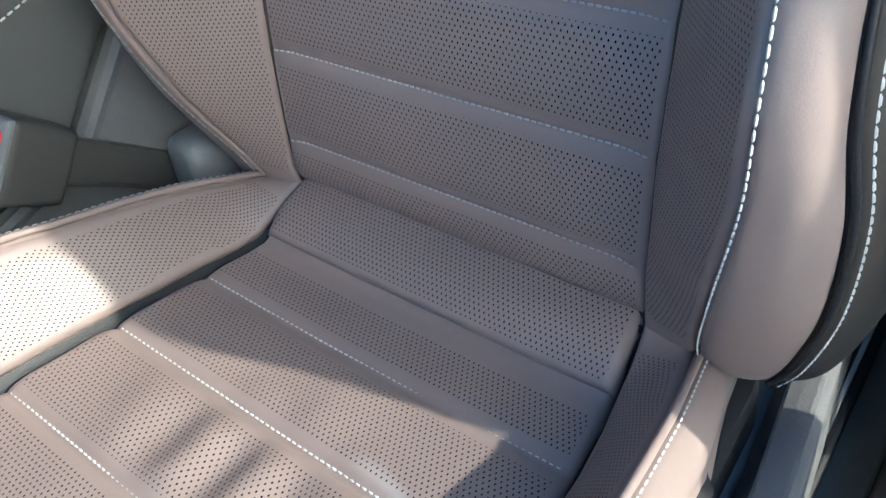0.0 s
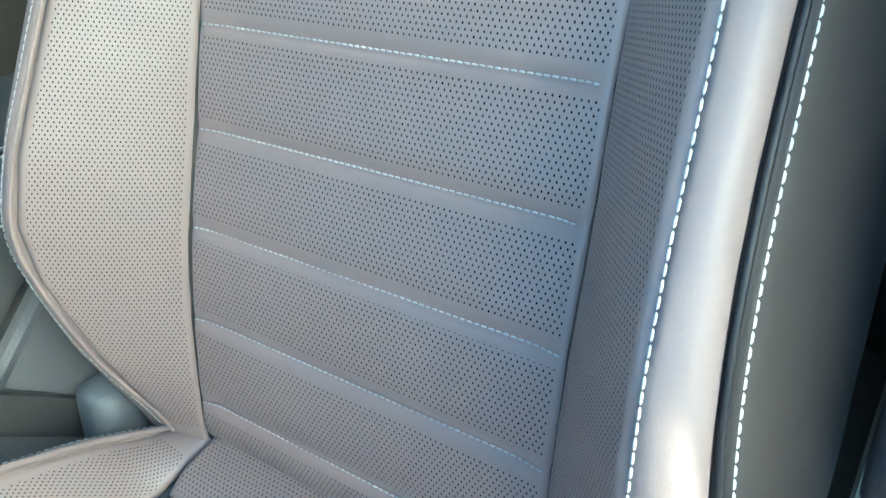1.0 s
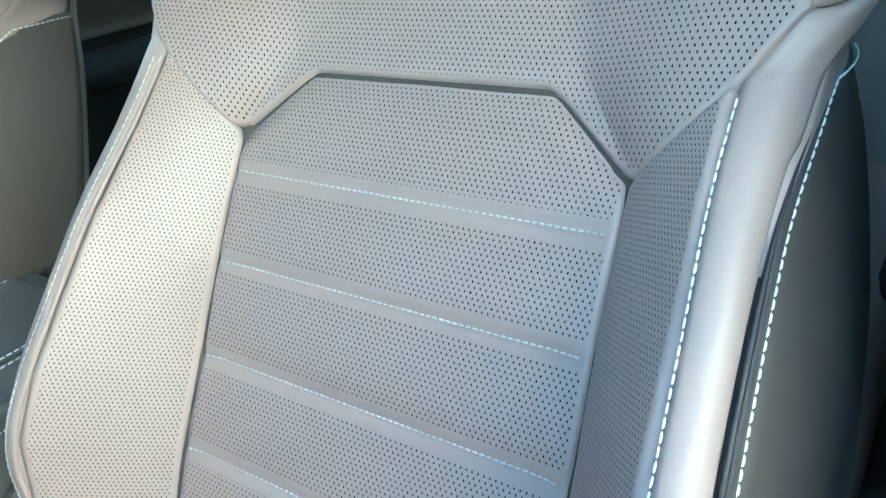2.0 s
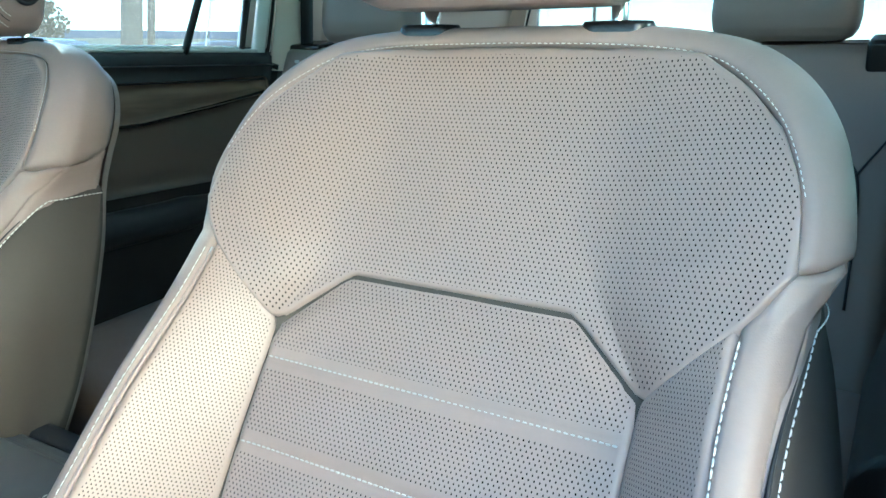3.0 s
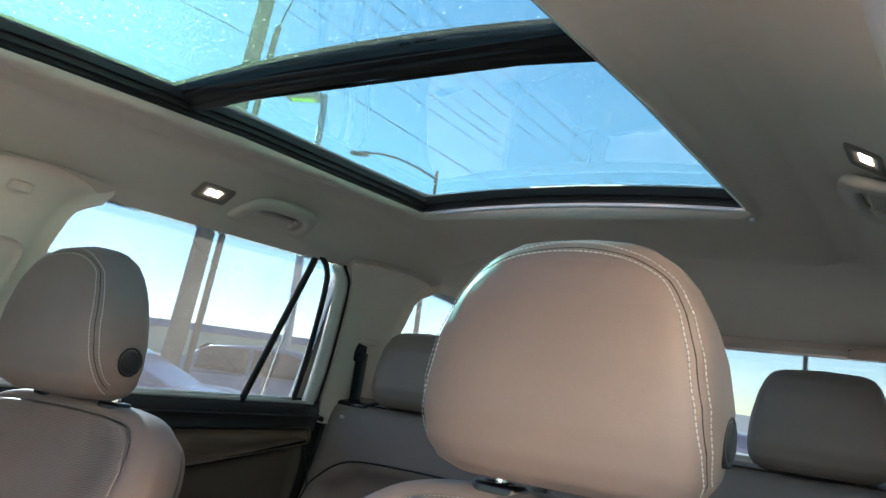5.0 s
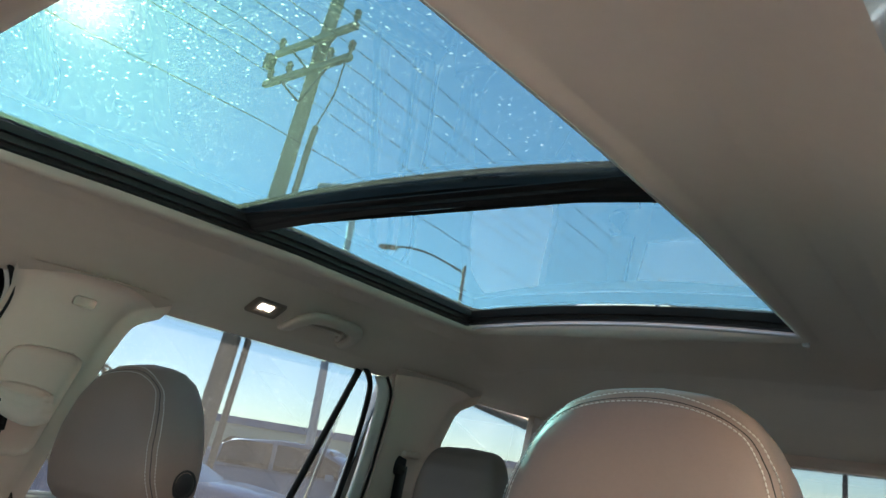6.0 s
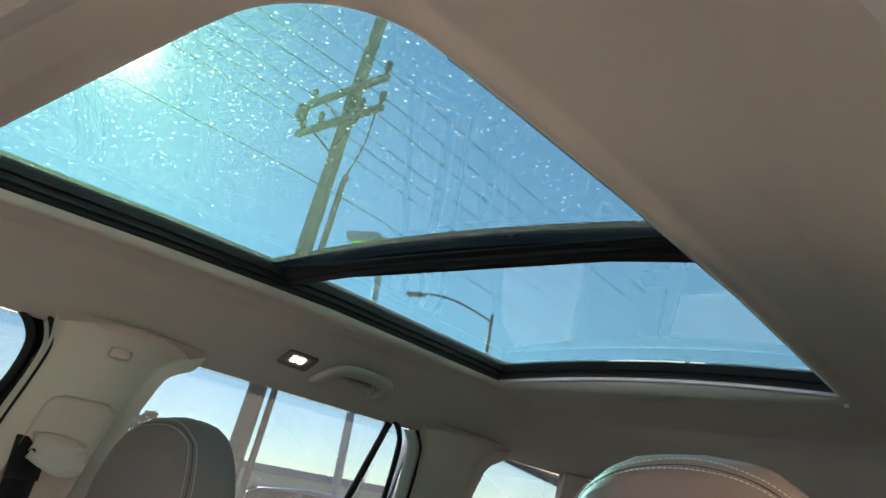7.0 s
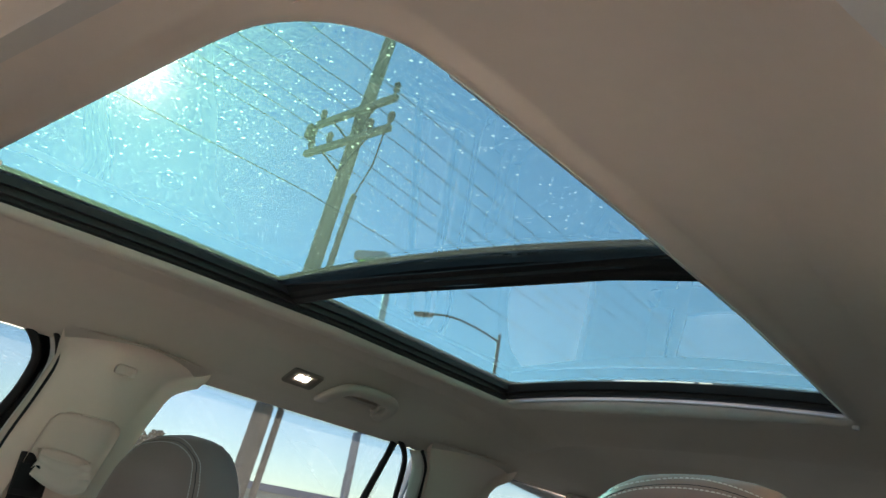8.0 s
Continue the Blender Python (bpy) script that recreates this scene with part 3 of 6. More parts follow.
    line, ups = headrest_line(0.124, 0.203, 0)
    part("seam", tube(line + ups * -0.0004, 0.0007, black_soft, "seam", 6), head, "dark seam")
    knob = part("button", button_mesh(), seat, "round black release button")
    knob.location = Vector((0.1075, -0.004, 1.402)) - Vector(BASE)
    cushion(seat)
    return seat


HEAD_W = ([0, 0.008, 0.022, 0.045, 0.075, 0.11, 0.14, 0.165, 0.183, 0.195, 0.200, 0.203], [0.72, 0.86, 0.945, 0.99, 1.0, 0.945, 0.855, 0.74, 0.61, 0.45, 0.29, 0.02])
HEAD_F = ([0, 0.008, 0.022, 0.05, 0.10, 0.15, 0.18, 0.195, 0.203], [-0.044, -0.056, -0.064, -0.068, -0.066, -0.057, -0.043, -0.028, -0.004])
HEAD_B = ([0, 0.008, 0.022, 0.05, 0.10, 0.15, 0.18, 0.195, 0.203], [0.028, 0.036, 0.040, 0.042, 0.042, 0.039, 0.033, 0.022, 0.004])


def head_point(w, tall, z, ang):
    """On the headrest: height z over its underside, ang round it from its side (0) to its front (90)."""
    k = z * 0.203 / tall
    hw = w * np.interp(k, *HEAD_W)
    f, b = np.interp(k, *HEAD_F), np.interp(k, *HEAD_B)
    c, s = np.cos(np.radians(ang)), np.sin(np.radians(ang))
    e = 2 / 4.2
    x = hw * np.sign(c) * np.abs(c) ** e
    y = (f + b) / 2 - (b - f) / 2 * np.sign(s) * np.abs(s) ** e
    return np.stack([x, y, z + 0 * x], -1)


def headrest_mesh(w, tall, mat, square=0.0):
    z = tall * (1 - np.cos(np.linspace(0, np.pi, 47))) / 2
    rings = np.array([head_point(w, tall, zz, np.linspace(0, 360, 96, endpoint=False)) for zz in z])
    k = z * 0.203 / tall
    wide = np.interp(k, [0, 0.008, 0.022, 0.045, 0.10, 0.15, 0.178, 0.192, 0.199, 0.203], [0.80, 0.92, 0.98, 1.0, 0.97, 0.905, 0.855, 0.79, 0.66, 0.04]) / np.interp(k, *HEAD_W)
    rings[..., 0] *= (1 + square * (wide - 1))[:, None]
    return loft(rings, mat, "headrest", caps=(True, True))


def headrest_line(w, tall, k):
    """Seam round the front of the headrest: up one edge, over the top, down the other; k -1, 0, 1: inner, middle, outer line."""
    top = (0.1860, 0.1905, 0.1950)[k + 1]
    foot = (0.010, 0.016, 0.022)[k + 1]
    z = foot + (top - foot) * np.sin(np.linspace(0, 1, 180) ** 1.5 * np.pi / 2)
    bend = np.sqrt(np.clip(1 - np.clip((z - 0.13) / (top - 0.13), 0, 1) ** 5, 0, 1))
    ratio = (0.885, 0.925, 0.96)[k + 1] * bend
    ang = np.degrees(np.arccos(ratio ** 2.1)) * (0.03 + 0.97 * (1 - (1 - np.clip((z - foot) / (0.080 - 0.006 * k), 0, 1)) ** 2.2))
    half = np.array([head_point(w, tall, zz * tall / 0.203, np.array([aa]))[0] for zz, aa in zip(z, ang)])
    line = np.vstack([half, half[-2::-1] * np.array([-1, 1, 1])])
    ups = np.stack([line[:, 0] / w * 0.9, line[:, 1] / 0.06, np.clip((line[:, 2] - tall * 0.55) / tall * 2.2, -1, 1) ** 3], -1)
    return line, ups / np.linalg.norm(ups, axis=1, keepdims=True)


def bezel_mesh():
    loop = rounded_loop(-0.024, 0.024, -0.013, 0.013, [0.012] * 4, 6)
    rings = [np.c_[loop * k, np.full(len(loop), z)] for k, z in ((1.08, -0.006), (1.08, 0.001), (1.0, 0.004), (0.55, 0.0045), (0.5, 0.002))]
    return loft(rings, gloss_black, "post_bezel", caps=(False, True))


def button_mesh():
    ang = np.linspace(0, 2 * np.pi, 40, endpoint=False)
    rings = [np.stack([np.full(40, x), 0.0185 * r * np.cos(ang), 0.0195 * r * np.sin(ang)], -1)
             for x, r in ((-0.012, 1.0), (0.006, 1.0), (0.0085, 0.95), (0.0085, 0.81), (0.0076, 0.79), (0.0076, 0.76), (0.0088, 0.74), (0.0098, 0.5), (0.0102, 0.2))]
    return loft(rings, black_soft, "button", caps=(False, True))


# cushion: y, height of the middle, half width of the middle, crest half width, crest height, outer half width
CUSH = np.array([(-0.780, 0.760, 0.165, 0.190, 0.800, 0.206), (-0.740, 0.800, 0.170, 0.203, 0.842, 0.220), (-0.690, 0.820, 0.172, 0.211, 0.868, 0.229),
                 (-0.620, 0.818, 0.172, 0.215, 0.882, 0.233), (-0.535, 0.800, 0.170, 0.215, 0.872, 0.232), (-0.466, 0.774, 0.165, 0.212, 0.846, 0.228),
                 (-0.435, 0.761, 0.163, 0.208, 0.828, 0.224), (-0.395, 0.745, 0.160, 0.204, 0.806, 0.220), (-0.360, 0.731, 0.155, 0.200, 0.785, 0.216),
                 (-0.343, 0.727, 0.152, 0.197, 0.774, 0.212), (-0.320, 0.733, 0.150, 0.192, 0.757, 0.206), (-0.295, 0.742, 0.148, 0.187, 0.740, 0.200),
                 (-0.250, 0.748, 0.148, 0.182, 0.735, 0.194)])


def cush(y, k):
    return np.interp(y, CUSH[:, 0], CUSH[:, k])


def cushion_height(x, y):
    xi, xc, zi, zc = cush(y, 2), cush(y, 3), cush(y, 1), cush(y, 4)
    t = np.clip((np.abs(x) - xi) / (xc - xi), 0, 1)
    sag = -0.006 * np.clip(1 - (x / xi) ** 2, 0, 1)
    return zi + sag + (zc - zi) * t * (1.3 - 0.3 * t)


def cushion(seat):
    pad = part("cushion", None, seat, "bolstered seat cushion with cross seams")
    lines = [-0.395, -0.463, -0.536, -0.608, -0.680]
    a = np.linspace(-1, 1, 81)
    y = np.linspace(-0.334, -0.760, 130)
    Y = y[:, None] * np.ones_like(a)[None]
    X = a[None] * cush(Y, 2) * 0.99
    P = np.stack([X, Y, cushion_height(X, Y)], -1) - BASE
    run = np.r_[0, np.cumsum(np.hypot(np.diff(y), np.diff(cush(y, 1))))][:, None] + 0 * X
    # the leather has gone slack in front of the second seam
    slack = np.exp(-((Y + 0.50) / 0.045) ** 2) * np.sin(X * 95 + 9 * (Y + 0.4) + 2.2 * np.sin(X * 21)) * np.exp(-((X + 0.01) / 0.10) ** 2) * 0.0034
    slack += np.exp(-((Y + 0.43) / 0.02) ** 2) * np.sin(X * 60 + 1) * np.exp(-((X - 0.02) / 0.09) ** 2) * 0.0012
    slack *= smooth01(np.min(np.abs(Y[..., None] - np.array(lines)), -1) / 0.022)
    puff = channels(Y, lines) + slack + wrinkle(P, 0.0014, 31)
    perf = (np.min(np.abs(Y[..., None] - np.array(lines)), -1) > 0.0085) & (cush(Y, 2) - np.abs(X) > 0.007) & (Y < -0.354)
    mid = part("middle_panel", sheet(P, pierced_hide, uv=np.stack([X, run], -1), perf=perf, puff=puff, roll=0.005, dip=0.004, seams="lrt", flip=True), pad)
    for line in lines:
        x = np.linspace(-1, 1, 60) * (cush(line, 2) - 0.006)
        part("stitching", stitch_row(np.stack([x, x * 0 + line, cushion_height(x, x * 0 + line) - 0.0056], -1) - BASE, 0.0037, 0.0010, 0.0013, 0.0009, (0, 0.3, 0.95)), mid, "white thread")
    y = np.linspace(-0.3415, -0.235, 40)
    Y = y[:, None] * np.ones_like(a)[None]
    X = a[None] * (cush(Y, 2) - 0.001)
    P = np.stack([X, Y, cush(Y, 1) + 0.010 * np.sin(np.pi * np.clip((Y + 0.345) / 0.10, 0, 1)) + 0.002 - 0.011 * smooth01((Y + 0.325) / 0.035)], -1) - BASE
    perf = (np.abs(X) < 0.143) & (Y > -0.334) & (Y < -0.262)
    part("rear_panel", sheet(P, pierced_hide, uv=np.stack([X, Y], -1), perf=perf, puff=wrinkle(P, 0.0014, 35), roll=0.006, dip=0.006), pad)
    y = np.linspace(-0.250, -0.775, 110)
    for side in (1, -1):
        t = np.linspace(0, 1, 26)[None]
        Y = y[:, None] + 0 * t
        xi, xc = cush(Y, 2) + 0.001, cush(Y, 3) - 0.002
        X = xi + (xc - xi) * t
        P = np.stack([X * side, Y, cushion_height(X, Y)], -1) - BASE
        perf = (X - xi > 0.005) & (xc - X > 0.008) & (Y < -0.31)
        run = np.r_[0, np.cumsum(np.hypot(np.diff(y), np.diff(cush(y, 4))))][:, None] + 0 * X
        inner = part("bolster_inner_panel", sheet(P, pierced_hide, up=run, fine=1.1, perf=perf, puff=wrinkle(P, 0.0022, 40 + side), roll=0.007, dip=0.006, flip=side > 0), pad)
        crest = np.stack([cush(y, 3) * side, y, cush(y, 4)], -1) - BASE
        edge = np.stack([cush(y, 5) * side, y, cush(y, 4) - 0.045], -1) - BASE
        low = np.stack([(cush(y, 5) - 0.004) * side, y, np.full(len(y), 0.665)], -1) - BASE
        P = np.concatenate([rows_between(crest, edge, -0.010 * side, 12), rows_between(edge, low, -0.004 * side, 10)[:, 1:]], 1)
        part("bolster_outer_panel", sheet(P, hide, puff=wrinkle(P, 0.0016, 44 + side), roll=0.005, dip=0.004, flip=side > 0), pad)
        part("stitching", stitch_row(crest + np.array([0.004 * side, 0, 0.0002]), 0.0042, 0.0016, 0.0011, 0.0009, (0.5 * side, 0.1, 0.85)), inner, "thick white thread")
        part("piping", tube(crest + np.array([-0.0005 * side, 0, 0.0002]), 0.0027, hide, "piping", 8), inner, "leather welt")
        # side cover of the seat frame
        cover = sheet(np.array([[((np.interp(y, [-0.36, -0.02, 0.09, 0.30], [0.234, 0.234, 0.228, 0.207]) + dx) * side, y, np.interp(y, [-0.36, 0.0, 0.20, 0.30, 0.36], [0.200, 0.205, 0.215, 0.25, 0.26]) + dz) for y in np.linspace(-0.36, 0.33, 24)] for dx, dz in ((-0.018, -0.070), (-0.008, -0.022), (-0.0015, -0.004), (0, -0.001), (0.002, 0.0), (0.010, 0.0006), (0.0185, 0.0), (0.0215, -0.001), (0.0265, -0.0075), (0.0275, -0.010), (0.028, -0.04), (0.030, -0.17))]), grey_plastic, "side_cover", roll=0.001, dip=0.0, rim=0.01, flip=side > 0)
        cover.shade_flat()
        part("side_cover", cover, seat, "grey grained plastic valance")
        part("inner_cover", block((0.050, 0.60, 0.10), hinge_grey, "inner_cover", 0.015, (0.190 * side, -0.02, 0.135), 3), seat, "smooth grey plastic cover")
    x, y = np.meshgrid(np.linspace(-0.19, 0.19, 30), np.linspace(-0.25, -0.77, 40))
    P = np.stack([x, y, cushion_height(x, y) - 0.014], -1) - BASE
    part("foam_core", sheet(P, black_soft, roll=0.001, dip=0, rim=0.05, flip=True), pad)
    part("front_apron", block((0.40, 0.03, 0.11), hide, "front_apron", 0.012, (0, -0.375, 0.31), 3), pad)
    part("seat_pan", block((0.42, 0.50, 0.16), black_soft, "seat_pan", 0.015, (0, -0.10, 0.16), 2), seat, "black seat frame")
    for sx in (1, -1):
        rail = part("slide_rail", block((0.034, 0.86, 0.036), black_soft, "slide_rail", 0.004, (0.2365 * sx, 0.035, 0.018)), seat, "black steel rail")
        for off in (-0.0075, 0.0065):
            part("flange", block((0.0045, 0.85, 0.012), silver, "flange", 0.0012, ((0.2365 + off) * sx, 0.035, 0.038)), rail, "bright steel rail edge")
    part("recliner_cover", block((0.045, 0.12, 0.13), hinge_grey, "recliner_cover", 0.016, (-0.256, 0.118, 0.272), 3, (-18, 0, 0)), seat, "grey hinge cover")


driver_seat = front_seat()
passenger_seat = copy_thing(driver_seat, Matrix.Translation(Vector(BASE) + Vector((SEAT_X - 0.756, 0.025, -0.004))))
for ob in passenger_seat.children:
    if ob.name.startswith(("headrest", "button")):
        ob.location.z -= 0.008     # lowered to fit the camera's view


# ---- the car's cabin ----
XM = 0.018          # middle of the car
FAR_SIDE = 0.048    # the driver's wall mirrors the passenger's about this
FLOOR_Z = 0.42


def side_x(z, side=-1):
    """Inner face of the side windows at a height; side -1: passenger's, 1: driver's."""
    x = -0.627 + 0.283 * (z - 1.322)
    return x if side < 0 else 2 * FAR_SIDE - x


ROOF_Z = ([-0.85, -0.70, -0.55, -0.44, -0.35, -0.12, 0.2, 0.72, 0.80, 0.90, 1.05, 1.5, 1.85, 2.0],
          [1.60, 1.66, 1.70, 1.722, 1.732, 1.744, 1.755, 1.755, 1.750, 1.742, 1.742, 1.738, 1.700, 1.64])


def lining_z(x, y):
    """Height of the roof lining."""
    d = np.abs(np.asarray(x) - XM)
    zc = np.interp(y, *ROOF_Z)
    g = np.interp(d / np.where(np.asarray(x) > XM, 1.22, 1.0), [0.30, 0.36, 0.40, 0.44, 0.478, 0.52, 0.56], [0, 0.04, 0.16, 0.36, 0.58, 0.82, 1.0])
    return zc + (1.640 - zc) * g


OPEN = (-0.320, 0.345, -0.462, 0.735)    # roof opening: x, x, y, y


def opening_loop(grow=0.0):
    x0, x1, y0, y1 = OPEN
    r = 0.075 + grow
    loop = rounded_loop(x0 - grow, x1 + grow, y0 - grow, y1 + grow, [r, r, 0.03 + grow, 0.03 + grow], 12)
    dense = []
    for a, b in zip(loop, np.roll(loop, -1, 0)):
        n = max(1, int(np.linalg.norm(b - a) / 0.03))
        dense += [a + (b - a) * k / n for k in range(n)]
    dense = np.array(dense)
    front = np.clip((-0.30 - dense[:, 1]) / 0.13, 0, 1)
    dense[:, 1] += front * 0.08 * np.clip(0.25 - dense[:, 0], 0, 1)
    return dense


def roof_lining():
    inner = opening_loop()
    mid = np.array([XM, 0.15])
    rings = []
    outer = []
    for p in inner:
        x = np.clip(XM + (p[0] - XM) / 0.3325 * 0.56, XM - 0.56, XM + 0.56)
        y = p[1]
        y = -0.82 if y <= OPEN[2] + 0.004 else (2.0 if y >= OPEN[3] - 0.004 else y)
        if p[1] < OPEN[2] + 0.075:
            y = np.interp(p[1], [OPEN[2], OPEN[2] + 0.075], [-0.82, -0.45])
            x = XM + (p[0] - XM) * 1.684
        if p[1] > OPEN[3] - 0.03:
            y = np.interp(p[1], [OPEN[3] - 0.03, OPEN[3]], [0.85, 2.0])
            x = XM + (p[0] - XM) * 1.684
        x = np.clip(x, XM - 0.56, XM + 0.56)
        outer.append((x if x < XM else XM + (x - XM) * 1.10, y))
    outer = np.array(outer)
    # rolled edge of the opening, then outwards to the sides
    for grow, dz in ((0.0, 0.030), (-0.0015, 0.012), (0.0, 0.003), (0.004, -0.003), (0.010, -0.0055), (0.018, -0.0045), (0.030, -0.001)):
        e = inner + (inner - mid) / np.linalg.norm((inner - mid) / np.array([0.33, 0.59]), axis=1, keepdims=True) / np.array([0.33, 0.59]) * grow
        rings.append(np.c_[e, lining_z(e[:, 0], e[:, 1]) + dz])
    start = rings[-1][:, :2]
    for t in np.linspace(0, 1, 90)[1:]:
        e = start * (1 - t) + outer * t
        z = lining_z(e[:, 0], e[:, 1])
        d = e[:, 0] - XM
        edge = 0.95 + 0.30 * d ** 2
        step = -0.026 * smooth01((e[:, 1] - 0.79) / (edge - 0.79)) + 0.052 * smooth01((e[:, 1] - edge) / 0.06)
        z += step * smooth01((0.50 - np.abs(d)) / 0.12) * smooth01((1.95 - e[:, 1]) / 0.25)
        rings.append(np.c_[e, z])
    # down to the door openings
    last = rings[-1].copy()
    last[:, 2] = np.minimum(last[:, 2] + 0.004, 1.645)
    last[:, 0] += np.sign(last[:, 0] - XM) * 0.008
    rings.append(last)
    ob = part("ceiling", loft(rings, lining, "ceiling"), None)
    tagged(ob, "beige knitted roof lining with a large sunroof opening", "headliner", kind="structure")


roof_lining()


def car_shell():
    shell = thing("car_body", "white painted car body round the cabin", "car body", at=(XM, 0.3, 0.2), kind="structure")
    base = np.array([XM, 0.3, 0.2])
    inner = opening_loop(0.012)
    rings = []
    for t in np.linspace(0, 1, 14):
        e = []
        for p in inner:
            q = np.array([XM + (p[0] - XM) / 0.345 * (0.66 if p[0] > XM else 0.60), p[1]])
            if p[1] < OPEN[2] + 0.08:
                q[1] = -0.86
            if p[1] > OPEN[3] - 0.03:
                q[1] = 2.06
            q[0] = np.clip(q[0], XM - 0.60, XM + 0.66)
            e.append(p * (1 - t) + q * t)
        e = np.array(e)
        z = np.interp(e[:, 1], *ROOF_Z) + 0.050 - 0.13 * np.clip((np.abs(e[:, 0] - XM) - 0.35) / 0.25, 0, 1) ** 2
        rings.append(np.c_[e, z])
    part("roof_skin", loft(np.array(rings) - base, white_paint, "roof_skin"), shell)
    # gutters that close the roof against the lining
    for side in (-1, 1):
        y = np.linspace(-0.86, 2.04, 40)
        a = np.stack([np.full(40, XM + (0.616 if side > 0 else -0.560)), y, np.full(40, 1.642)], -1)
        b = np.stack([np.full(40, XM + (0.670 if side > 0 else -0.612)), y, np.full(40, 1.645)], -1)
        c = np.stack([np.full(40, XM + (0.660 if side > 0 else -0.602)), y, np.interp(y, *ROOF_Z) - 0.075], -1)
        part("roof_rail", loft(np.array([a, b, c]) - base, white_paint, "roof_rail", closed=False), shell)
    # floor, sills, bulkheads
    part("floor_pan", block((1.36, 3.1, 0.05), black_soft, "floor_pan", 0.01, np.array([XM, 0.45, FLOOR_Z - 0.065]) - base), shell)
    for side in (-1, 1):
        part("sill", block((0.10, 2.1, 0.16), black_soft, "sill", 0.02, np.array([XM + side * 0.72, 0.1, 0.40]) - base, 3), shell)
        part("quarter_panel", block((0.06, 1.15, 0.95), white_paint, "quarter_panel", 0.02, np.array([XM + side * 0.72, 1.46, 0.82]) - base), shell)
    part("bulkhead", block((1.40, 0.10, 0.62), black_soft, "bulkhead", 0.02, np.array([XM, -1.30, 0.72]) - base), shell)
    part("bonnet", block((1.50, 0.95, 0.30), white_paint, "bonnet", 0.06, np.array([XM, -1.82, 0.86]) - base, 3), shell)
    part("tailgate", block((1.36, 0.08, 0.92), white_paint, "tailgate", 0.02, np.array([XM, 2.06, 0.84]) - base), shell)
    for side in (-1, 1):
        # roof posts at the windscreen and at the tail
        part("windscreen_post", tube(np.array([(XM + side * 0.66, -1.36, 1.05), (XM + side * 0.61, -1.05, 1.42), (XM + side * 0.57, -0.80, 1.63)]) - base, [0.05, 0.045, 0.045], pillar_cloth, "windscreen_post"), shell, "beige windscreen post")
        part("tail_post", tube(np.array([(XM + side * 0.62, 2.04, 1.24), (XM + side * 0.56, 1.98, 1.64)]) - base, [0.06, 0.05], pillar_cloth, "tail_post"), shell, "beige tail post")
        # rounded corner of the tail window: trim over the post, edged with a seal
        corner = curve_at([(0.36, 1.641), (0.41, 1.637), (0.455, 1.629), (0.485, 1.615), (0.507, 1.588), (0.525, 1.556), (0.544, 1.515), (0.572, 1.42), (0.592, 1.30)], 40)
        off = np.stack([np.interp(np.linspace(0, 1, len(corner)), [0, 0.4, 1], [0.365, 0.64, 0.655]), np.interp(np.linspace(0, 1, len(corner)), [0, 0.4, 1], [1.643, 1.66, 1.30])], -1)
        fan = np.linspace(0, 1, 8)[None, :, None]
        flat = corner[:, None] * (1 - fan) + off[:, None] * fan
        P = np.stack([XM + side * (flat[..., 0] - XM), np.broadcast_to(1.955 - 0.02 * fan[..., 0], flat.shape[:2]), flat[..., 1]], -1)
        part("tail_corner", sheet(P - base, pillar_cloth, roll=0.004, dip=0.002, rim=0.02, flip=side < 0), shell, "beige trim round the tail window")
        part("tail_seal", tube(P[:, 0] - base + np.array([0, 0.004, 0]), 0.0055, rubber, "tail_seal", 8), shell, "black window seal")
    part("header", block((1.10, 0.07, 0.05), pillar_cloth, "header", 0.02, np.array([XM, -0.83, 1.615]) - base), shell, "beige front header")
    part("tail_header", block((1.10, 0.09, 0.06), pillar_cloth, "tail_header", 0.02, np.array([XM, 2.0, 1.650]) - base), shell, "beige tail header")
    # road wheels and front wings
    for side in (-1, 1):
        for y in (-1.72, 1.32):
            tyre = part("wheel", tube(np.array([(XM + side * 0.60, y, 0.345), (XM + side * 0.62, y, 0.345), (XM + side * 0.79, y, 0.345), (XM + side * 0.81, y, 0.345)]) - base, [0.31, 0.345, 0.345, 0.31], rubber, "wheel", 28), shell, "black tyre")
            part("rim", tube(np.array([(XM + side * 0.78, y, 0.345), (XM + side * 0.815, y, 0.345)]) - base, [0.23, 0.21], silver, "rim", 20), tyre, "silver rim")
        part("front_wing", block((0.06, 1.05, 0.50), white_paint, "front_wing", 0.02, np.array([XM + side * 0.75, -1.77, 0.74]) - base), shell)


car_shell()

floor = part("floor", block((1.34, 2.9, 0.02), carpet, "floor", 0.004, (XM, 0.35, FLOOR_Z - 0.012)))
tagged(floor, "speckled grey carpet on the car floor", "car floor", kind="structure")
dash = part("dashboard", block((1.34, 0.40, 0.30), black_soft, "dashboard", 0.06, (XM, -1.20, 1.00), 3))
tagged(dash, "plain black dashboard top", "dashboard", kind="structure")


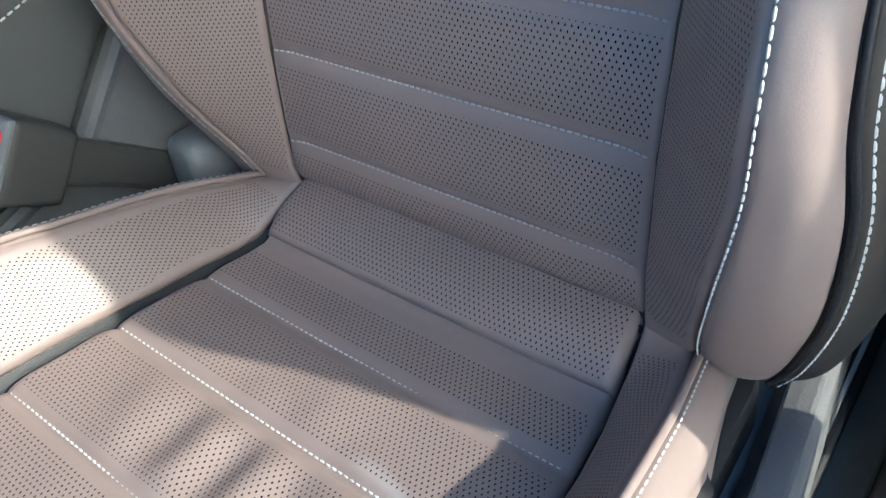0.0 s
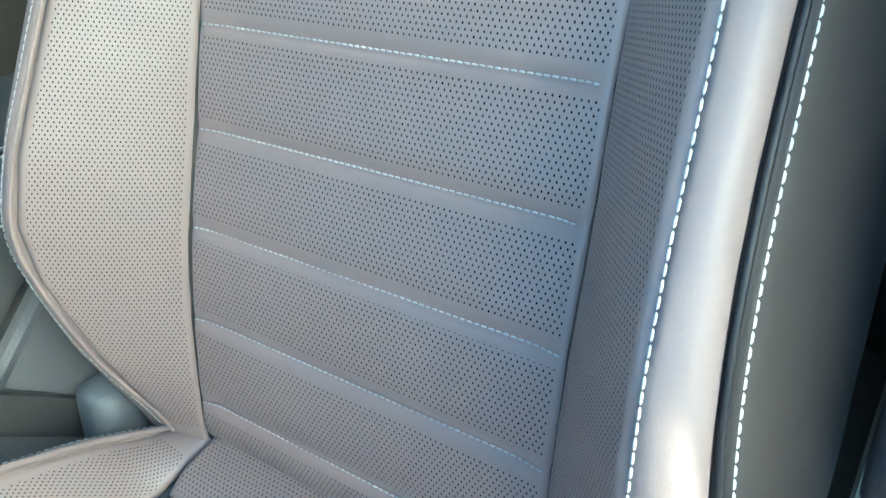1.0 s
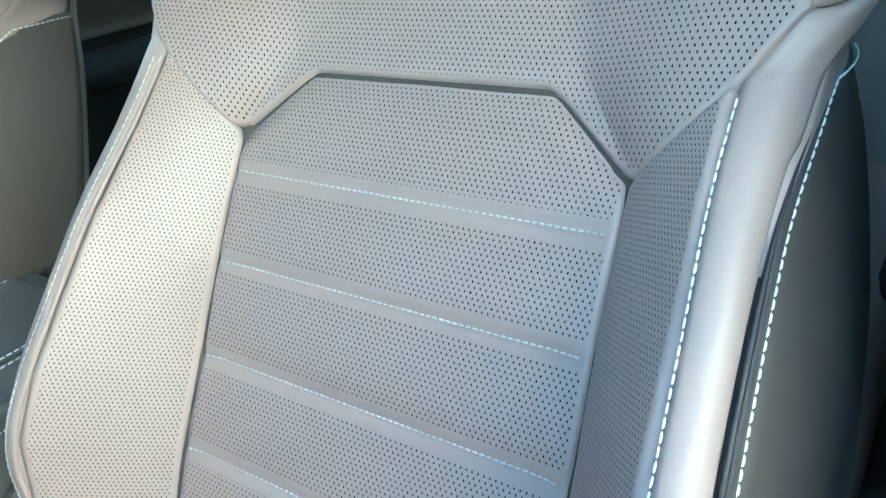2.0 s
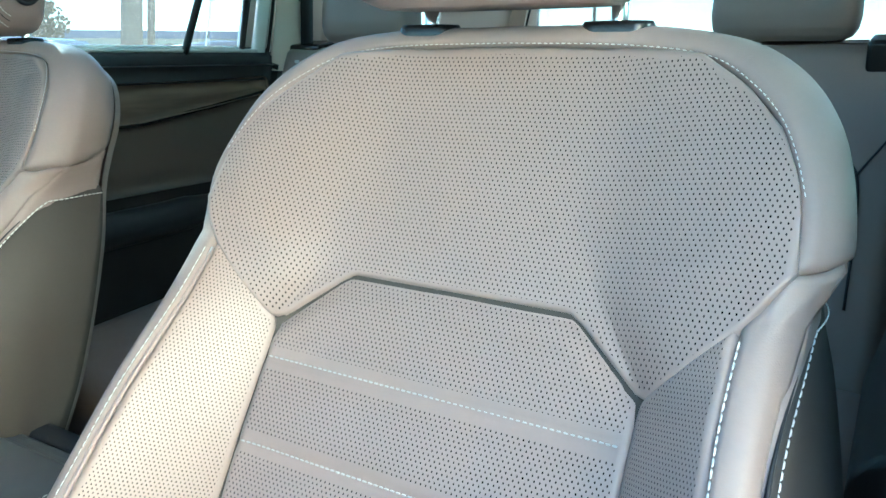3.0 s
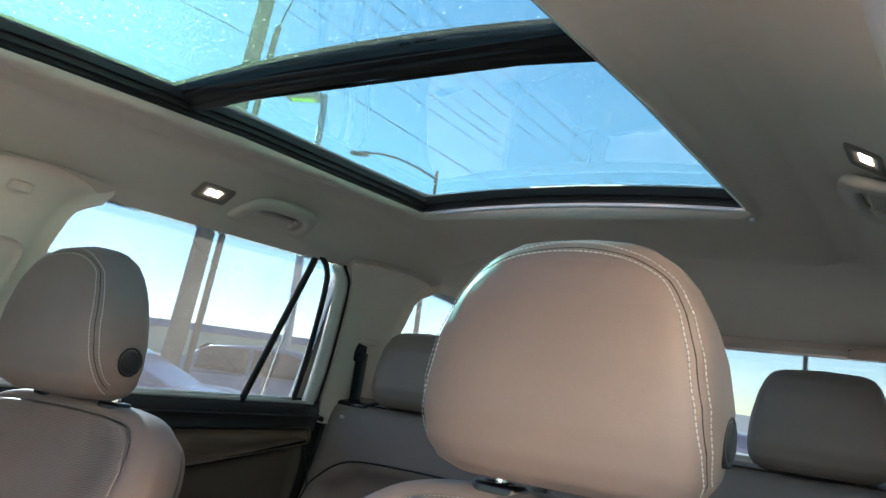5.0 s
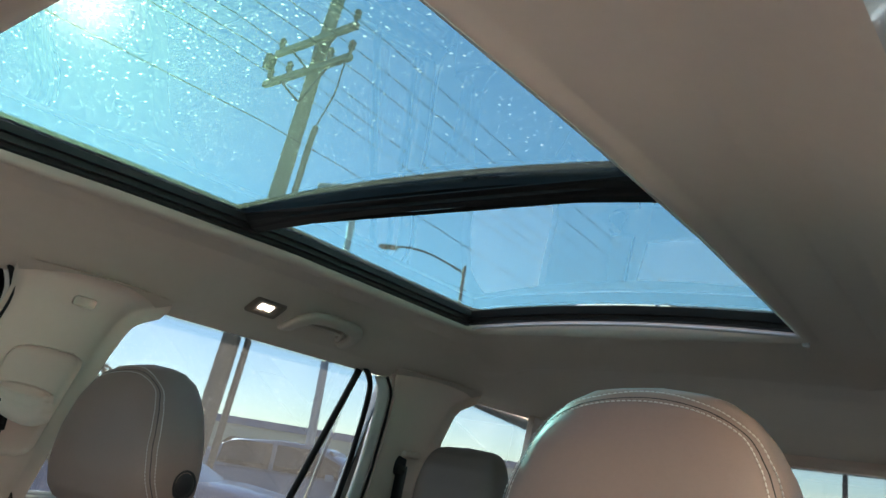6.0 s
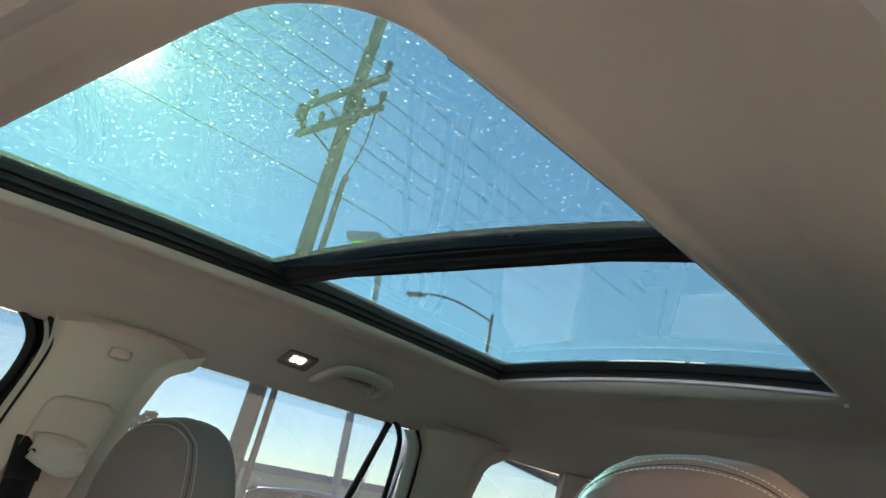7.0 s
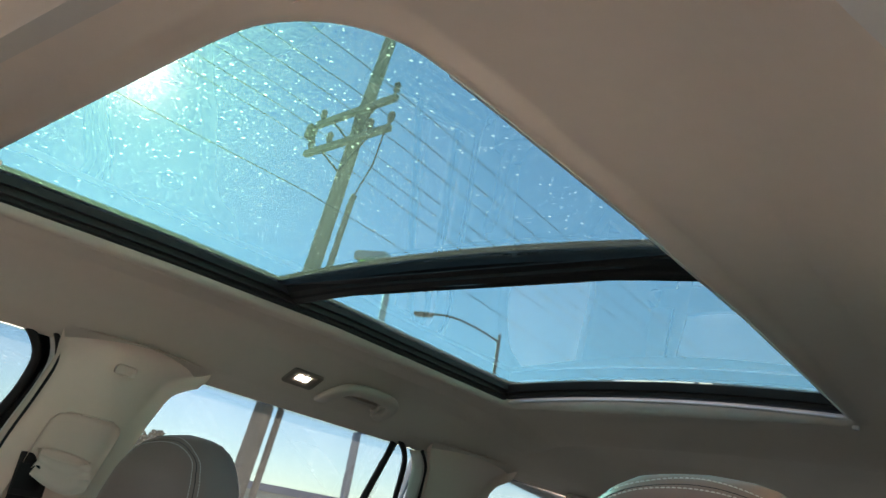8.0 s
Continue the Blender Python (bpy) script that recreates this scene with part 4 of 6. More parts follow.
def windscreen():
    y0, z0, y1, z1 = -1.36, 1.08, -0.83, 1.61
    P = np.array([[(XM + sx * np.interp(t, [0, 1], [0.62, 0.54]), y0 + (y1 - y0) * t, z0 + (z1 - z0) * t) for sx in np.linspace(-1, 1, 12)] for t in np.linspace(0, 1, 8)])
    ob = part("windscreen", sheet(P, dimmed_glass, roll=0.001, dip=0, rim=0.004))
    tagged(ob, "laminated windscreen glass, dimmed to hold back daylight", "windscreen", kind="structure")
    P = np.array([[(XM + sx * np.interp(t, [0, 1], [0.60, 0.54]), 2.04 - 0.07 * t, 1.29 + 0.34 * t) for sx in np.linspace(-1, 1, 12)] for t in np.linspace(0, 1, 8)])
    ob = part("rear_window", sheet(P, side_glass, roll=0.001, dip=0, rim=0.004))
    tagged(ob, "dusty tailgate window glass", "car window", kind="structure")


windscreen()


# ---- sunroof ----
def glass_z(x, y):
    return np.interp(y, *ROOF_Z) + 0.034 + 0.016 * (1 - ((np.asarray(x) - 0.0125) / 0.345) ** 2)


def rail_profile(y0, y1, x_in, side, steps):
    """A stepped rail along y, from the lining's edge up to the glass."""
    y = np.linspace(y0, y1, 50)
    rings = [np.stack([np.full(50, x_in + side * dx), y, np.interp(y, *ROOF_Z) + dz], -1) for dx, dz in steps]
    return loft(rings, black_soft, "rail", closed=False, smooth=False)


def sunroof():
    roof = thing("sunroof", "large two-pane glass sunroof in a black frame", "sunroof")
    for side, x in ((-1, OPEN[0]), (1, OPEN[1])):
        steps = [(0.004, 0.000), (-0.004, 0.006), (-0.004, 0.011), (-0.012, 0.012), (-0.012, 0.020), (-0.019, 0.021), (-0.019, 0.031), (0.03, 0.033)]
        part("side_rail", rail_profile(-0.52, 0.74, x, side, steps), roof, "black stepped side rail")
    for name, y0, y1 in (("front_pane", -0.510, 0.074), ("rear_pane", 0.112, 0.715)):
        x, y = np.meshgrid(np.linspace(OPEN[0] - 0.006, OPEN[1] + 0.006, 30), np.linspace(y0, y1, 30))
        pane = part(name, sheet(np.stack([x, y, glass_z(x, y)], -1), roof_glass, roll=0.001, dip=0, rim=0.004, flip=True), roof, "tinted glass with dried water spots")
        # printed black border with rounded inner corners
        x0, x1 = OPEN[0] - 0.004, OPEN[1] + 0.004
        a = rounded_loop(x0, x1, y0, y1, [0.002] * 4, 8)
        b = rounded_loop(x0 + 0.016, x1 - 0.016, y0 + 0.012, y1 - 0.012, [0.018] * 4, 8)
        rings = []
        for loop, dz in ((a, -0.010), (a, -0.004), (b, -0.004), (b, -0.0055), (a, -0.0055)):
            rings.append(np.c_[loop, glass_z(loop[:, 0], loop[:, 1]) + dz])
        part("printed_border", loft(rings, black_soft, "printed_border", smooth=False), pane, "black printed edge")
        # maker's mark in one corner: a line of small plain bars
        for k, (wide, off) in enumerate(((0.006, 0), (0.004, 0.009), (0.009, 0.022), (0.005, 0.033), (0.011, 0.040))):
            xx, yy = 0.10 + off + wide / 2 if name == "front_pane" else 0.02 + off, y1 - 0.020
            part("marking", block((wide, 0.004, 0.0006), black_soft, "marking", 0, (xx, yy, glass_z(xx, yy) - 0.0035)), pane, "small dark printed mark")
    # crossbar between the panes
    x = np.linspace(OPEN[0] - 0.006, OPEN[1] + 0.006, 40)
    rings = []
    for y, dz in ((0.062, 0.012), (0.066, -0.003), (0.066, -0.010), (0.072, -0.015), (0.084, -0.018), (0.087, -0.021), (0.098, -0.024), (0.102, -0.020), (0.114, -0.018), (0.118, -0.010), (0.118, -0.003), (0.124, 0.012), (0.062, 0.012)):
        rings.append(np.stack([x, np.full(40, y), glass_z(x, y) + dz], -1))
    part("crossbar", loft(rings, rubber, "crossbar", closed=False, smooth=False), roof, "black curved crossbar")
    rings = []
    for y, dz in ((0.694, -0.004), (0.698, -0.018), (0.708, -0.020), (0.710, -0.026), (0.722, -0.028), (0.722, -0.010)):
        rings.append(np.stack([x, np.full(40, y), glass_z(x, y) + dz], -1))
    part("rear_rail", loft(rings, black_soft, "rear_rail", closed=False, smooth=False), roof, "black rear rail")
    y = 0.7265
    part("trim_strip", tube(np.stack([x, np.full(40, y), glass_z(x, y) - 0.0330], -1), 0.0030, silver, "trim_strip", 8), roof, "bright silver trim strip")
    y = np.linspace(-0.36, OPEN[3] + 0.002, 50)
    part("edge_strip", tube(np.stack([np.full(50, OPEN[1] - 0.002), y, np.interp(y, *ROOF_Z) + 0.001], -1), 0.0013, silver, "edge_strip", 8), roof, "thin pale edge strip")
    part("end_cap", block((0.010, 0.016, 0.010), white_paint, "end_cap", 0.004, (OPEN[1] + 0.003, OPEN[3] + 0.008, np.interp(OPEN[3], *ROOF_Z) - 0.006), 3), roof, "small pale end cap")
    rings = []
    for y, dz in ((-0.470, -0.040), (-0.474, -0.030), (-0.482, -0.012), (-0.500, -0.008)):
        rings.append(np.stack([x, np.full(40, y), glass_z(x, y) + dz], -1))
    part("front_rail", loft(rings, pillar_cloth, "front_rail", closed=False), roof, "beige front edge")


sunroof()


# ---- sides of the cabin ----
def side_sheet(outline_lo, outline_hi, z0, z1, side, mat, bulge=0.0, nz=30, ny=20, off=0.0, rim=0.02, dip=0.004, name="panel"):
    """A panel on the side wall between two edges y(z), swollen into the cabin."""
    z = np.linspace(z0, z1, nz)
    t = np.linspace(0, 1, ny)
    a, b = np.interp(z, *outline_lo)[:, None], np.interp(z, *outline_hi)[:, None]
    Y = a + (b - a) * t[None]
    Z = z[:, None] + 0 * Y
    X = side_x(Z, side) - side * (off + bulge * np.sin(np.pi * t[None]) ** 0.6)
    return sheet(np.stack([X, Y, Z], -1), mat, name, roll=0.006, dip=dip, rim=rim, flip=side < 0)


def window_strip(path, side, radius, mat, off=0.0, name="seal", flat=1.0):
    """A seal or frame strip along (y, z) points on the side wall."""
    p = curve_at(np.array(path), 40)
    return tube(np.stack([side_x(p[:, 1], side) - side * off, p[:, 0], p[:, 1]], -1), radius, mat, name, 8)


def ribbon(path_a, path_b, side, mat, off_a=0.0, off_b=0.0, name="strip", n=40):
    a, b = curve_at(np.array(path_a), n), curve_at(np.array(path_b), n)
    place = lambda p, o: np.stack([side_x(p[:, 1], side) - side * o, p[:, 0], p[:, 1]], -1)  # noqa: E731
    return sheet(rows_between(place(a, off_a), place(b, off_b), 0.003, 6), mat, name, roll=0.003, dip=0.002, rim=0.006, flip=side > 0)


def cabin_side(side):
    who = "passenger" if side < 0 else "driver"
    # middle post
    post = thing("middle_post", "beige plastic middle post trim with belt opening", "pillar trim", "middle posts", kind="structure")
    lo = ([1.20, 1.30, 1.42, 1.49, 1.55, 1.60, 1.625, 1.648], [-0.150, -0.148, -0.144, -0.137, -0.125, -0.117, -0.117, -0.125])
    hi = ([1.20, 1.30, 1.43, 1.50, 1.56, 1.60, 1.62, 1.634, 1.648], [-0.012, -0.004, 0.012, 0.026, 0.038, 0.050, 0.060, 0.078, 0.110])
    part("trim", side_sheet(lo, hi, 1.20, 1.664 if side < 0 else 1.57, side, pillar_cloth, 0.028 if side < 0 else 0.004, 50, 26, off=0.0 if side < 0 else -0.012), post)
    swell = lambda y, z: 0.028 * np.sin(np.pi * np.clip((y - np.interp(z, *lo)) / (np.interp(z, *hi) - np.interp(z, *lo)), 0, 1)) ** 0.6  # noqa: E731
    def flush(name, y0, y1, z0, z1, radius, label):
        """A flush cover with rounded corners that follows the trim."""
        z, t = np.linspace(z0, z1, 26)[:, None], np.linspace(0, 1, 22)[None]
        cut = lambda d: radius - np.sqrt(np.clip(radius ** 2 - np.clip(radius - d, 0, radius) ** 2, 0, None))  # noqa: E731
        nip = np.maximum(cut(z - z0), cut(z1 - z)) * 0.96
        Y = (y0 + nip + 0.15 * (z - z0)) * (1 - t) + (y1 - nip + 0.15 * (z - z0)) * t
        Z = z + 0 * t
        grid = np.stack([side_x(Z, side) - side * (swell(Y, Z) + 0.0016), Y, Z], -1)
        part(name, sheet(grid, pillar_cloth, roll=0.004, dip=0.0022, rim=0.006, flip=side < 0), post, label)
    if side < 0:
        flush("cover", -0.122, -0.012, 1.385, 1.545, 0.022, "flush cover round the belt slot")
        flush("label_plate", -0.048, -0.014, 1.613, 1.628, 0.006, "small moulded plate")
    # lower part of the post, down to the sill
    part("lower_trim", block((0.05, 0.17, 0.78), grey_plastic, "lower_trim", 0.015, (XM + side * 0.690, -0.085, 0.83), 3), post, "grey grained lower trim")
    if side > 0:
        # unseen; front edge shaped so its shadow bounds the cushion's sun patch
        z = np.linspace(0.62, 1.27, 20)
        rows = [np.stack([np.full(20, x), np.interp(z, [0.62, 0.805, 0.959, 1.113, 1.27], [-0.362, -0.311, -0.264, -0.219, -0.175]) + dy, z], -1) for x, dy in ((0.735, 0.13), (0.722, 0.02), (0.728, 0.004), (0.735, 0.0), (0.760, 0.004), (0.765, 0.05), (0.765, 0.13))]
        part("shadow_jamb", loft(rows, black_soft, "shadow_jamb", closed=False), post, "unseen black jamb that bounds the cushion's sun patch")
    # body flange and seals ahead of and behind the post
    f1 = [(-0.152, 1.28), (-0.148, 1.42), (-0.141, 1.491), (-0.129, 1.552), (-0.122, 1.601), (-0.128, 1.628), (-0.146, 1.652), (-0.18, 1.668), (-0.25, 1.676)]
    f2 = [(-0.188, 1.28), (-0.180, 1.42), (-0.163, 1.511), (-0.150, 1.558), (-0.146, 1.598), (-0.152, 1.620), (-0.172, 1.642), (-0.205, 1.660), (-0.26, 1.672)]
    part("flange", ribbon(f1, f2, side, white_paint, -0.004, -0.010, "flange"), post, "white painted body flange")
    part("seal", window_strip(f2, side, 0.007, rubber, -0.008), post, "black rubber seal")
    part("seal", window_strip(f1, side, 0.004, rubber, 0.002), post, "black rubber seal")
    if side < 0:
        part("outer_skin", side_sheet(([1.26, 1.66], [-0.120, -0.120]), ([1.26, 1.66], [-0.020, 0.020]), 1.26, 1.66, side, white_paint, 0.0, 8, 8, off=-0.035), post, "white painted outer skin")
    # seat belt
    if side > 0:
        return cabin_rear(side, who)
    belt = thing("seat_belt", "black webbing seat belt hanging from a beige guide", "seat belt", "seat belts")
    hood = []
    for v in np.linspace(0, 1, 14):
        row = []
        for u in np.linspace(0, 1, 18):
            z = 1.486 - 0.006 * u - v * (0.022 + 0.026 * math.sin(math.pi * min(1, u * 0.75 + 0.1)))
            out = 0.022 + 0.026 * math.sin(v * math.pi / 2) * math.sin(math.pi * (0.08 + 0.84 * u)) ** 0.6 + 0.0010 * math.cos(v * 20)
            row.append((side_x(z, side) - side * out, -0.100 + 0.078 * u + 0.008 * v * (1 - u), z))
        hood.append(row)
    part("guide", sheet(np.array(hood), pillar_cloth, "guide", roll=0.006, dip=0.004, rim=0.012, flip=side > 0), belt, "ribbed beige belt guide")
    part("slot", block((0.006, 0.050, 0.060), rubber, "slot", 0.002, (side_x(1.445, side) - side * 0.030, -0.092, 1.448), 2), belt, "dark slot")
    z = np.linspace(1.462, 0.62, 24)
    wide = 0.046
    xs = side_x(z, side) - side * (0.036 + 0.02 * np.clip((1.46 - z) / 0.3, 0, 1))
    P = np.stack([np.stack([xs, -0.095 + 0.10 * (1.46 - z) * 0.3 + k * wide, z], -1) for k in (-0.5, 0, 0.5)], 1)
    part("webbing", sheet(P, webbing, roll=0.001, dip=0, rim=0.0018, flip=side < 0), belt, "black woven webbing")

    cabin_rear(side, who)


def cabin_rear(side, who):
    # rear door with its windows
    door = thing("rear_door", "dark rear door panel with wood trim and a divided window", "car door", "rear doors")
    px = XM + side * 0.668
    P = np.array([[(side_x(1.30, side) + side * np.interp(z, [0.45, 0.75, 0.95, 1.08, 1.20, 1.30], [0.050, 0.035, 0.040, 0.045, 0.030, 0.004]), y, z)
                   for y in np.linspace(0.0, 0.82, 24)] for z in np.linspace(0.45, 1.30, 40)])
    part("panel", sheet(P, black_soft, rim=0.03, flip=side < 0), door, "black soft door panel")
    skin = np.array([[(XM + side * (0.775 - 0.10 * ((z - 0.85) / 0.45) ** 2), y, z) for y in np.linspace(-0.02, 0.86, 12)] for z in np.linspace(0.42, 1.30, 16)])
    part("outer_skin", sheet(skin, white_paint, rim=0.02, flip=side < 0), door, "white painted outer skin")
    part("outer_handle", block((0.03, 0.16, 0.025), white_paint, "outer_handle", 0.008, (XM + side * 0.785, 0.10, 1.05), 3), door, "body-coloured handle")
    part("upper_ledge", sheet(np.array([[(side_x(1.322, side) - side * dx, y, z) for y in np.linspace(0.0, 0.80, 20)] for dx, z in ((0.004, 1.262), (0.012, 1.285), (0.013, 1.308), (0.006, 1.318), (-0.02, 1.320))]), black_soft, rim=0.01, dip=0, roll=0.001, flip=side < 0), door, "black window ledge")
    part("wood_inlay", sheet(np.array([[(side_x(1.30, side) - side * (0.004 + 0.006 * math.sin(math.pi * t)), y, np.interp(y, [0.0, 0.45, 0.62, 0.80], [1.180, 1.190, 1.212, 1.240]) * (1 - t) + 1.258 * t) for y in np.linspace(0.0, 0.79, 24)] for t in np.linspace(0, 1, 8)]), wood_trim, rim=0.01, flip=side < 0), door, "dark open-pore wood inlay")
    edge = [(side_x(1.3, side) - side * 0.010, y, np.interp(y, [0.0, 0.45, 0.62, 0.80], [1.174, 1.184, 1.206, 1.234])) for y in np.linspace(0.0, 0.79, 30)]
    part("trim_edge", tube(edge, 0.004, gloss_black, "trim_edge", 8), door)
    insert = np.array([[(side_x(1.30, side) + side * np.interp(z, [1.06, 1.20], [0.040, 0.010]) - side * (0.004 + 0.007 * math.sin(math.pi * t)), y, z) for y in np.linspace(0.02, 0.78, 24)
                        for z in (np.interp(y, [0.0, 0.45, 0.78], [1.045, 1.045, 1.050]) * (1 - t) + np.interp(y, [0.0, 0.45, 0.62, 0.80], [1.170, 1.180, 1.202, 1.230]) * t,)] for t in np.linspace(0, 1, 10)])
    part("insert", sheet(insert, door_hide, rim=0.01, flip=side < 0), door, "brown leather insert")
    rest = [(side_x(1.3, side) - side * np.interp(y, [0.05, 0.3, 0.55, 0.78], [0.045, 0.05, 0.035, 0.012]), y, np.interp(y, [0.05, 0.45, 0.78], [1.00, 1.00, 1.01])) for y in np.linspace(0.05, 0.78, 30)]
    part("armrest", tube(rest, [0.034] * 20 + [0.030, 0.028, 0.026, 0.024, 0.022, 0.02, 0.018, 0.016, 0.014, 0.012], black_soft, "armrest", 14), door, "black padded armrest")
    part("pocket", block((0.05, 0.42, 0.16), black_soft, "pocket", 0.02, (px - side * 0.02, 0.40, 0.62), 3), door)
    pane = np.array([[(side_x(z, side) + side * 0.006, y, z) for y in np.linspace(-0.02, 0.63, 10)] for z in np.linspace(1.27, 1.660, 10)])
    part("window_pane", sheet(pane, side_glass, roll=0.001, dip=0, rim=0.004, flip=side < 0), door, "dusty drop window")
    pane = np.array([[(side_x(z, side) + side * 0.006, y, z) for y in np.linspace(0.632, 0.74, 6)] for z in np.linspace(1.27, 1.640, 10)])
    part("quarter_pane", sheet(pane, side_glass, roll=0.001, dip=0, rim=0.004, flip=side < 0), door, "small dusty quarter window")
    part("divider", tube([(side_x(z, side) - side * 0.004, np.interp(z, [1.30, 1.64], [0.570, 0.636]), z) for z in np.linspace(1.30, 1.64, 12)], 0.0075, rubber, "divider", 8), door, "black window divider")
    part("sill_strip", tube([(side_x(1.322, side) - side * 0.002, y, 1.3215) for y in np.linspace(0.02, 0.775, 20)], 0.0045, silver, "sill_strip", 8), door, "bright window sill strip")
    part("sill_seal", tube([(side_x(1.330, side) + side * 0.004, y, 1.328) for y in np.linspace(0.02, 0.72, 20)], 0.0035, white_paint, "sill_seal", 8), door)
    part("seal", window_strip([(0.735, 1.30)] + [(0.728, 1.42), (0.716, 1.52), (0.704, 1.588), (0.690, 1.622), (0.655, 1.648), (0.58, 1.668)], side, 0.0065, rubber, -0.002), door, "black window seal")
    # flange behind the door, then the rear post
    rear = thing("rear_post", "beige plastic rear post trim with belt slot", "pillar trim", "rear posts", kind="structure")
    h1 = [(0.765, 1.28), (0.758, 1.42), (0.744, 1.53), (0.730, 1.598), (0.700, 1.632)]
    h2 = [(0.806, 1.28), (0.798, 1.42), (0.782, 1.53), (0.766, 1.602), (0.730, 1.640)]
    part("flange", ribbon(h1, h2, side, white_paint, 0.002, 0.004, "flange"), rear, "white painted body flange")
    part("seal", window_strip(h2, side, 0.0035, rubber, 0.008), rear, "black rubber seal")
    lo = ([1.22, 1.32, 1.45, 1.55, 1.61, 1.65], [0.826, 0.816, 0.800, 0.784, 0.768, 0.740])
    hi = ([1.22, 1.32, 1.45, 1.55, 1.60, 1.625, 1.65], [0.985, 0.980, 0.975, 0.990, 1.000, 1.02, 1.08])
    part("trim", side_sheet(lo, hi, 1.285, 1.668, side, pillar_cloth, 0.022, 40, 20, off=0.006), rear)
    part("belt_slot", block((0.012, 0.040, 0.050), rubber, "belt_slot", 0.008, (side_x(1.455, side) - side * 0.026, 0.870, 1.455), 3), rear, "dark belt slot")
    part("belt_cap", block((0.020, 0.060, 0.016), pillar_cloth, "belt_cap", 0.006, (side_x(1.478, side) - side * 0.030, 0.890, 1.480), 3), rear, "beige belt guide")
    z = np.linspace(1.452, 1.28, 8)
    P = np.stack([np.stack([side_x(z, side) - side * (0.034 + 0.15 * (1.452 - z)), 0.872 + k * 0.040 + 0.1 * (1.452 - z), z], -1) for k in (-0.5, 0, 0.5)], 1)
    part("webbing", sheet(P, webbing, roll=0.001, dip=0, rim=0.002, flip=side < 0), rear, "black belt webbing")
    part("outer_skin", side_sheet(([1.26, 1.66], [0.745, 0.745]), ([1.26, 1.66], [0.955, 0.955]), 1.26, 1.66, side, white_paint, 0.0, 8, 8, off=-0.035), rear, "white painted outer skin")
    # luggage space: window and panels
    pane = np.array([[(side_x(z, side) + side * 0.008, y, z) for y in np.linspace(0.95, 1.70, 8)] for z in np.linspace(1.28, 1.645, 8)])
    tagged(part("cargo_window", sheet(pane, side_glass, roll=0.001, dip=0, rim=0.004, flip=side < 0)), f"dusty luggage space window on the {who}'s side", "car window", kind="structure")
    part("cargo_trim", block((0.06, 1.2, 0.75), grey_plastic, "cargo_trim", 0.02, (side_x(1.32, side) + side * 0.03, 1.45, 0.95), 3), rear, "grey luggage space panel")
    part("tail_trim", side_sheet(([1.28, 1.65], [1.52, 1.40]), ([1.28, 1.65], [2.0, 2.0]), 1.28, 1.65, side, pillar_cloth, 0.01, 12, 8), rear)


for side in (-1, 1):
    cabin_side(side)

# passenger's front door, shut
pdoor = thing("front_door", "black front door panel with its window up", "car door")
P = np.array([[(side_x(1.28) - np.interp(z, [0.45, 0.8, 1.0, 1.25], [0.05, 0.035, 0.045, 0.0]), y, z) for y in np.linspace(-1.15, -0.17, 20)] for z in np.linspace(0.45, 1.285, 24)])
part("panel", sheet(P, black_soft, rim=0.03, flip=True), pdoor)
P = np.array([[(XM - 0.775 + 0.10 * ((z - 0.85) / 0.45) ** 2, y, z) for y in np.linspace(-1.22, -0.04, 14)] for z in np.linspace(0.42, 1.29, 16)])
part("outer_skin", sheet(P, white_paint, rim=0.02, flip=True), pdoor, "white painted outer skin")
pane = np.array([[(side_x(z) - 0.008, np.interp(z, [1.27, 1.63], [ya, yb]), z) for ya, yb in zip(np.linspace(-1.10, -0.125, 8), np.linspace(-0.82, -0.125, 8))] for z in np.linspace(1.27, 1.64, 8)])
part("window_pane", sheet(pane, front_glass, roll=0.001, dip=0, rim=0.004, flip=True), pdoor, "dusty drop window")


# driver's front door, swung wide open ahead of the doorway; unseen, added to shade the outer bolster
odoor = thing("front_door", "open black front door with its window up", "car door")
WIDE = radians(74)


def on_door(u, z, off):
    """Place on the open door: u along it from the hinge, off into its inner side."""
    return (0.74 + u * math.sin(WIDE) - off * math.cos(WIDE), -1.20 + u * math.cos(WIDE) + off * math.sin(WIDE), z)


P = np.array([[on_door(u, z, np.interp(z, [0.45, 0.8, 1.0, 1.25], [0.05, 0.035, 0.045, 0.0])) for u in np.linspace(0, 1.0, 20)] for z in np.linspace(0.45, 1.285, 24)])
part("panel", sheet(P, black_soft, rim=0.03), odoor)
P = np.array([[on_door(u, z, -0.075 + 0.03 * ((z - 0.85) / 0.42) ** 2) for u in np.linspace(0, 1.0, 12)] for z in np.linspace(0.40, 1.285, 14)])
part("outer_skin", sheet(P, white_paint, rim=0.02, flip=True), odoor, "white painted outer skin")
P = np.array([[on_door(np.interp(z, [1.27, 1.63], [a, b]), z, -0.02 - 0.28 * (z - 1.28)) for a, b in zip(np.linspace(0.08, 0.97, 8), np.linspace(0.40, 0.97, 8))] for z in np.linspace(1.27, 1.63, 8)])
part("window_pane", sheet(P, dimmed_glass, roll=0.001, dip=0, rim=0.004), odoor, "dusty drop window")
rest = [on_door(u, 0.98 + 0.05 * (u - 0.4), 0.075) for u in np.linspace(0.15, 0.85, 16)]
part("armrest", tube(rest, 0.035, black_soft, "armrest", 12), odoor, "black padded armrest")


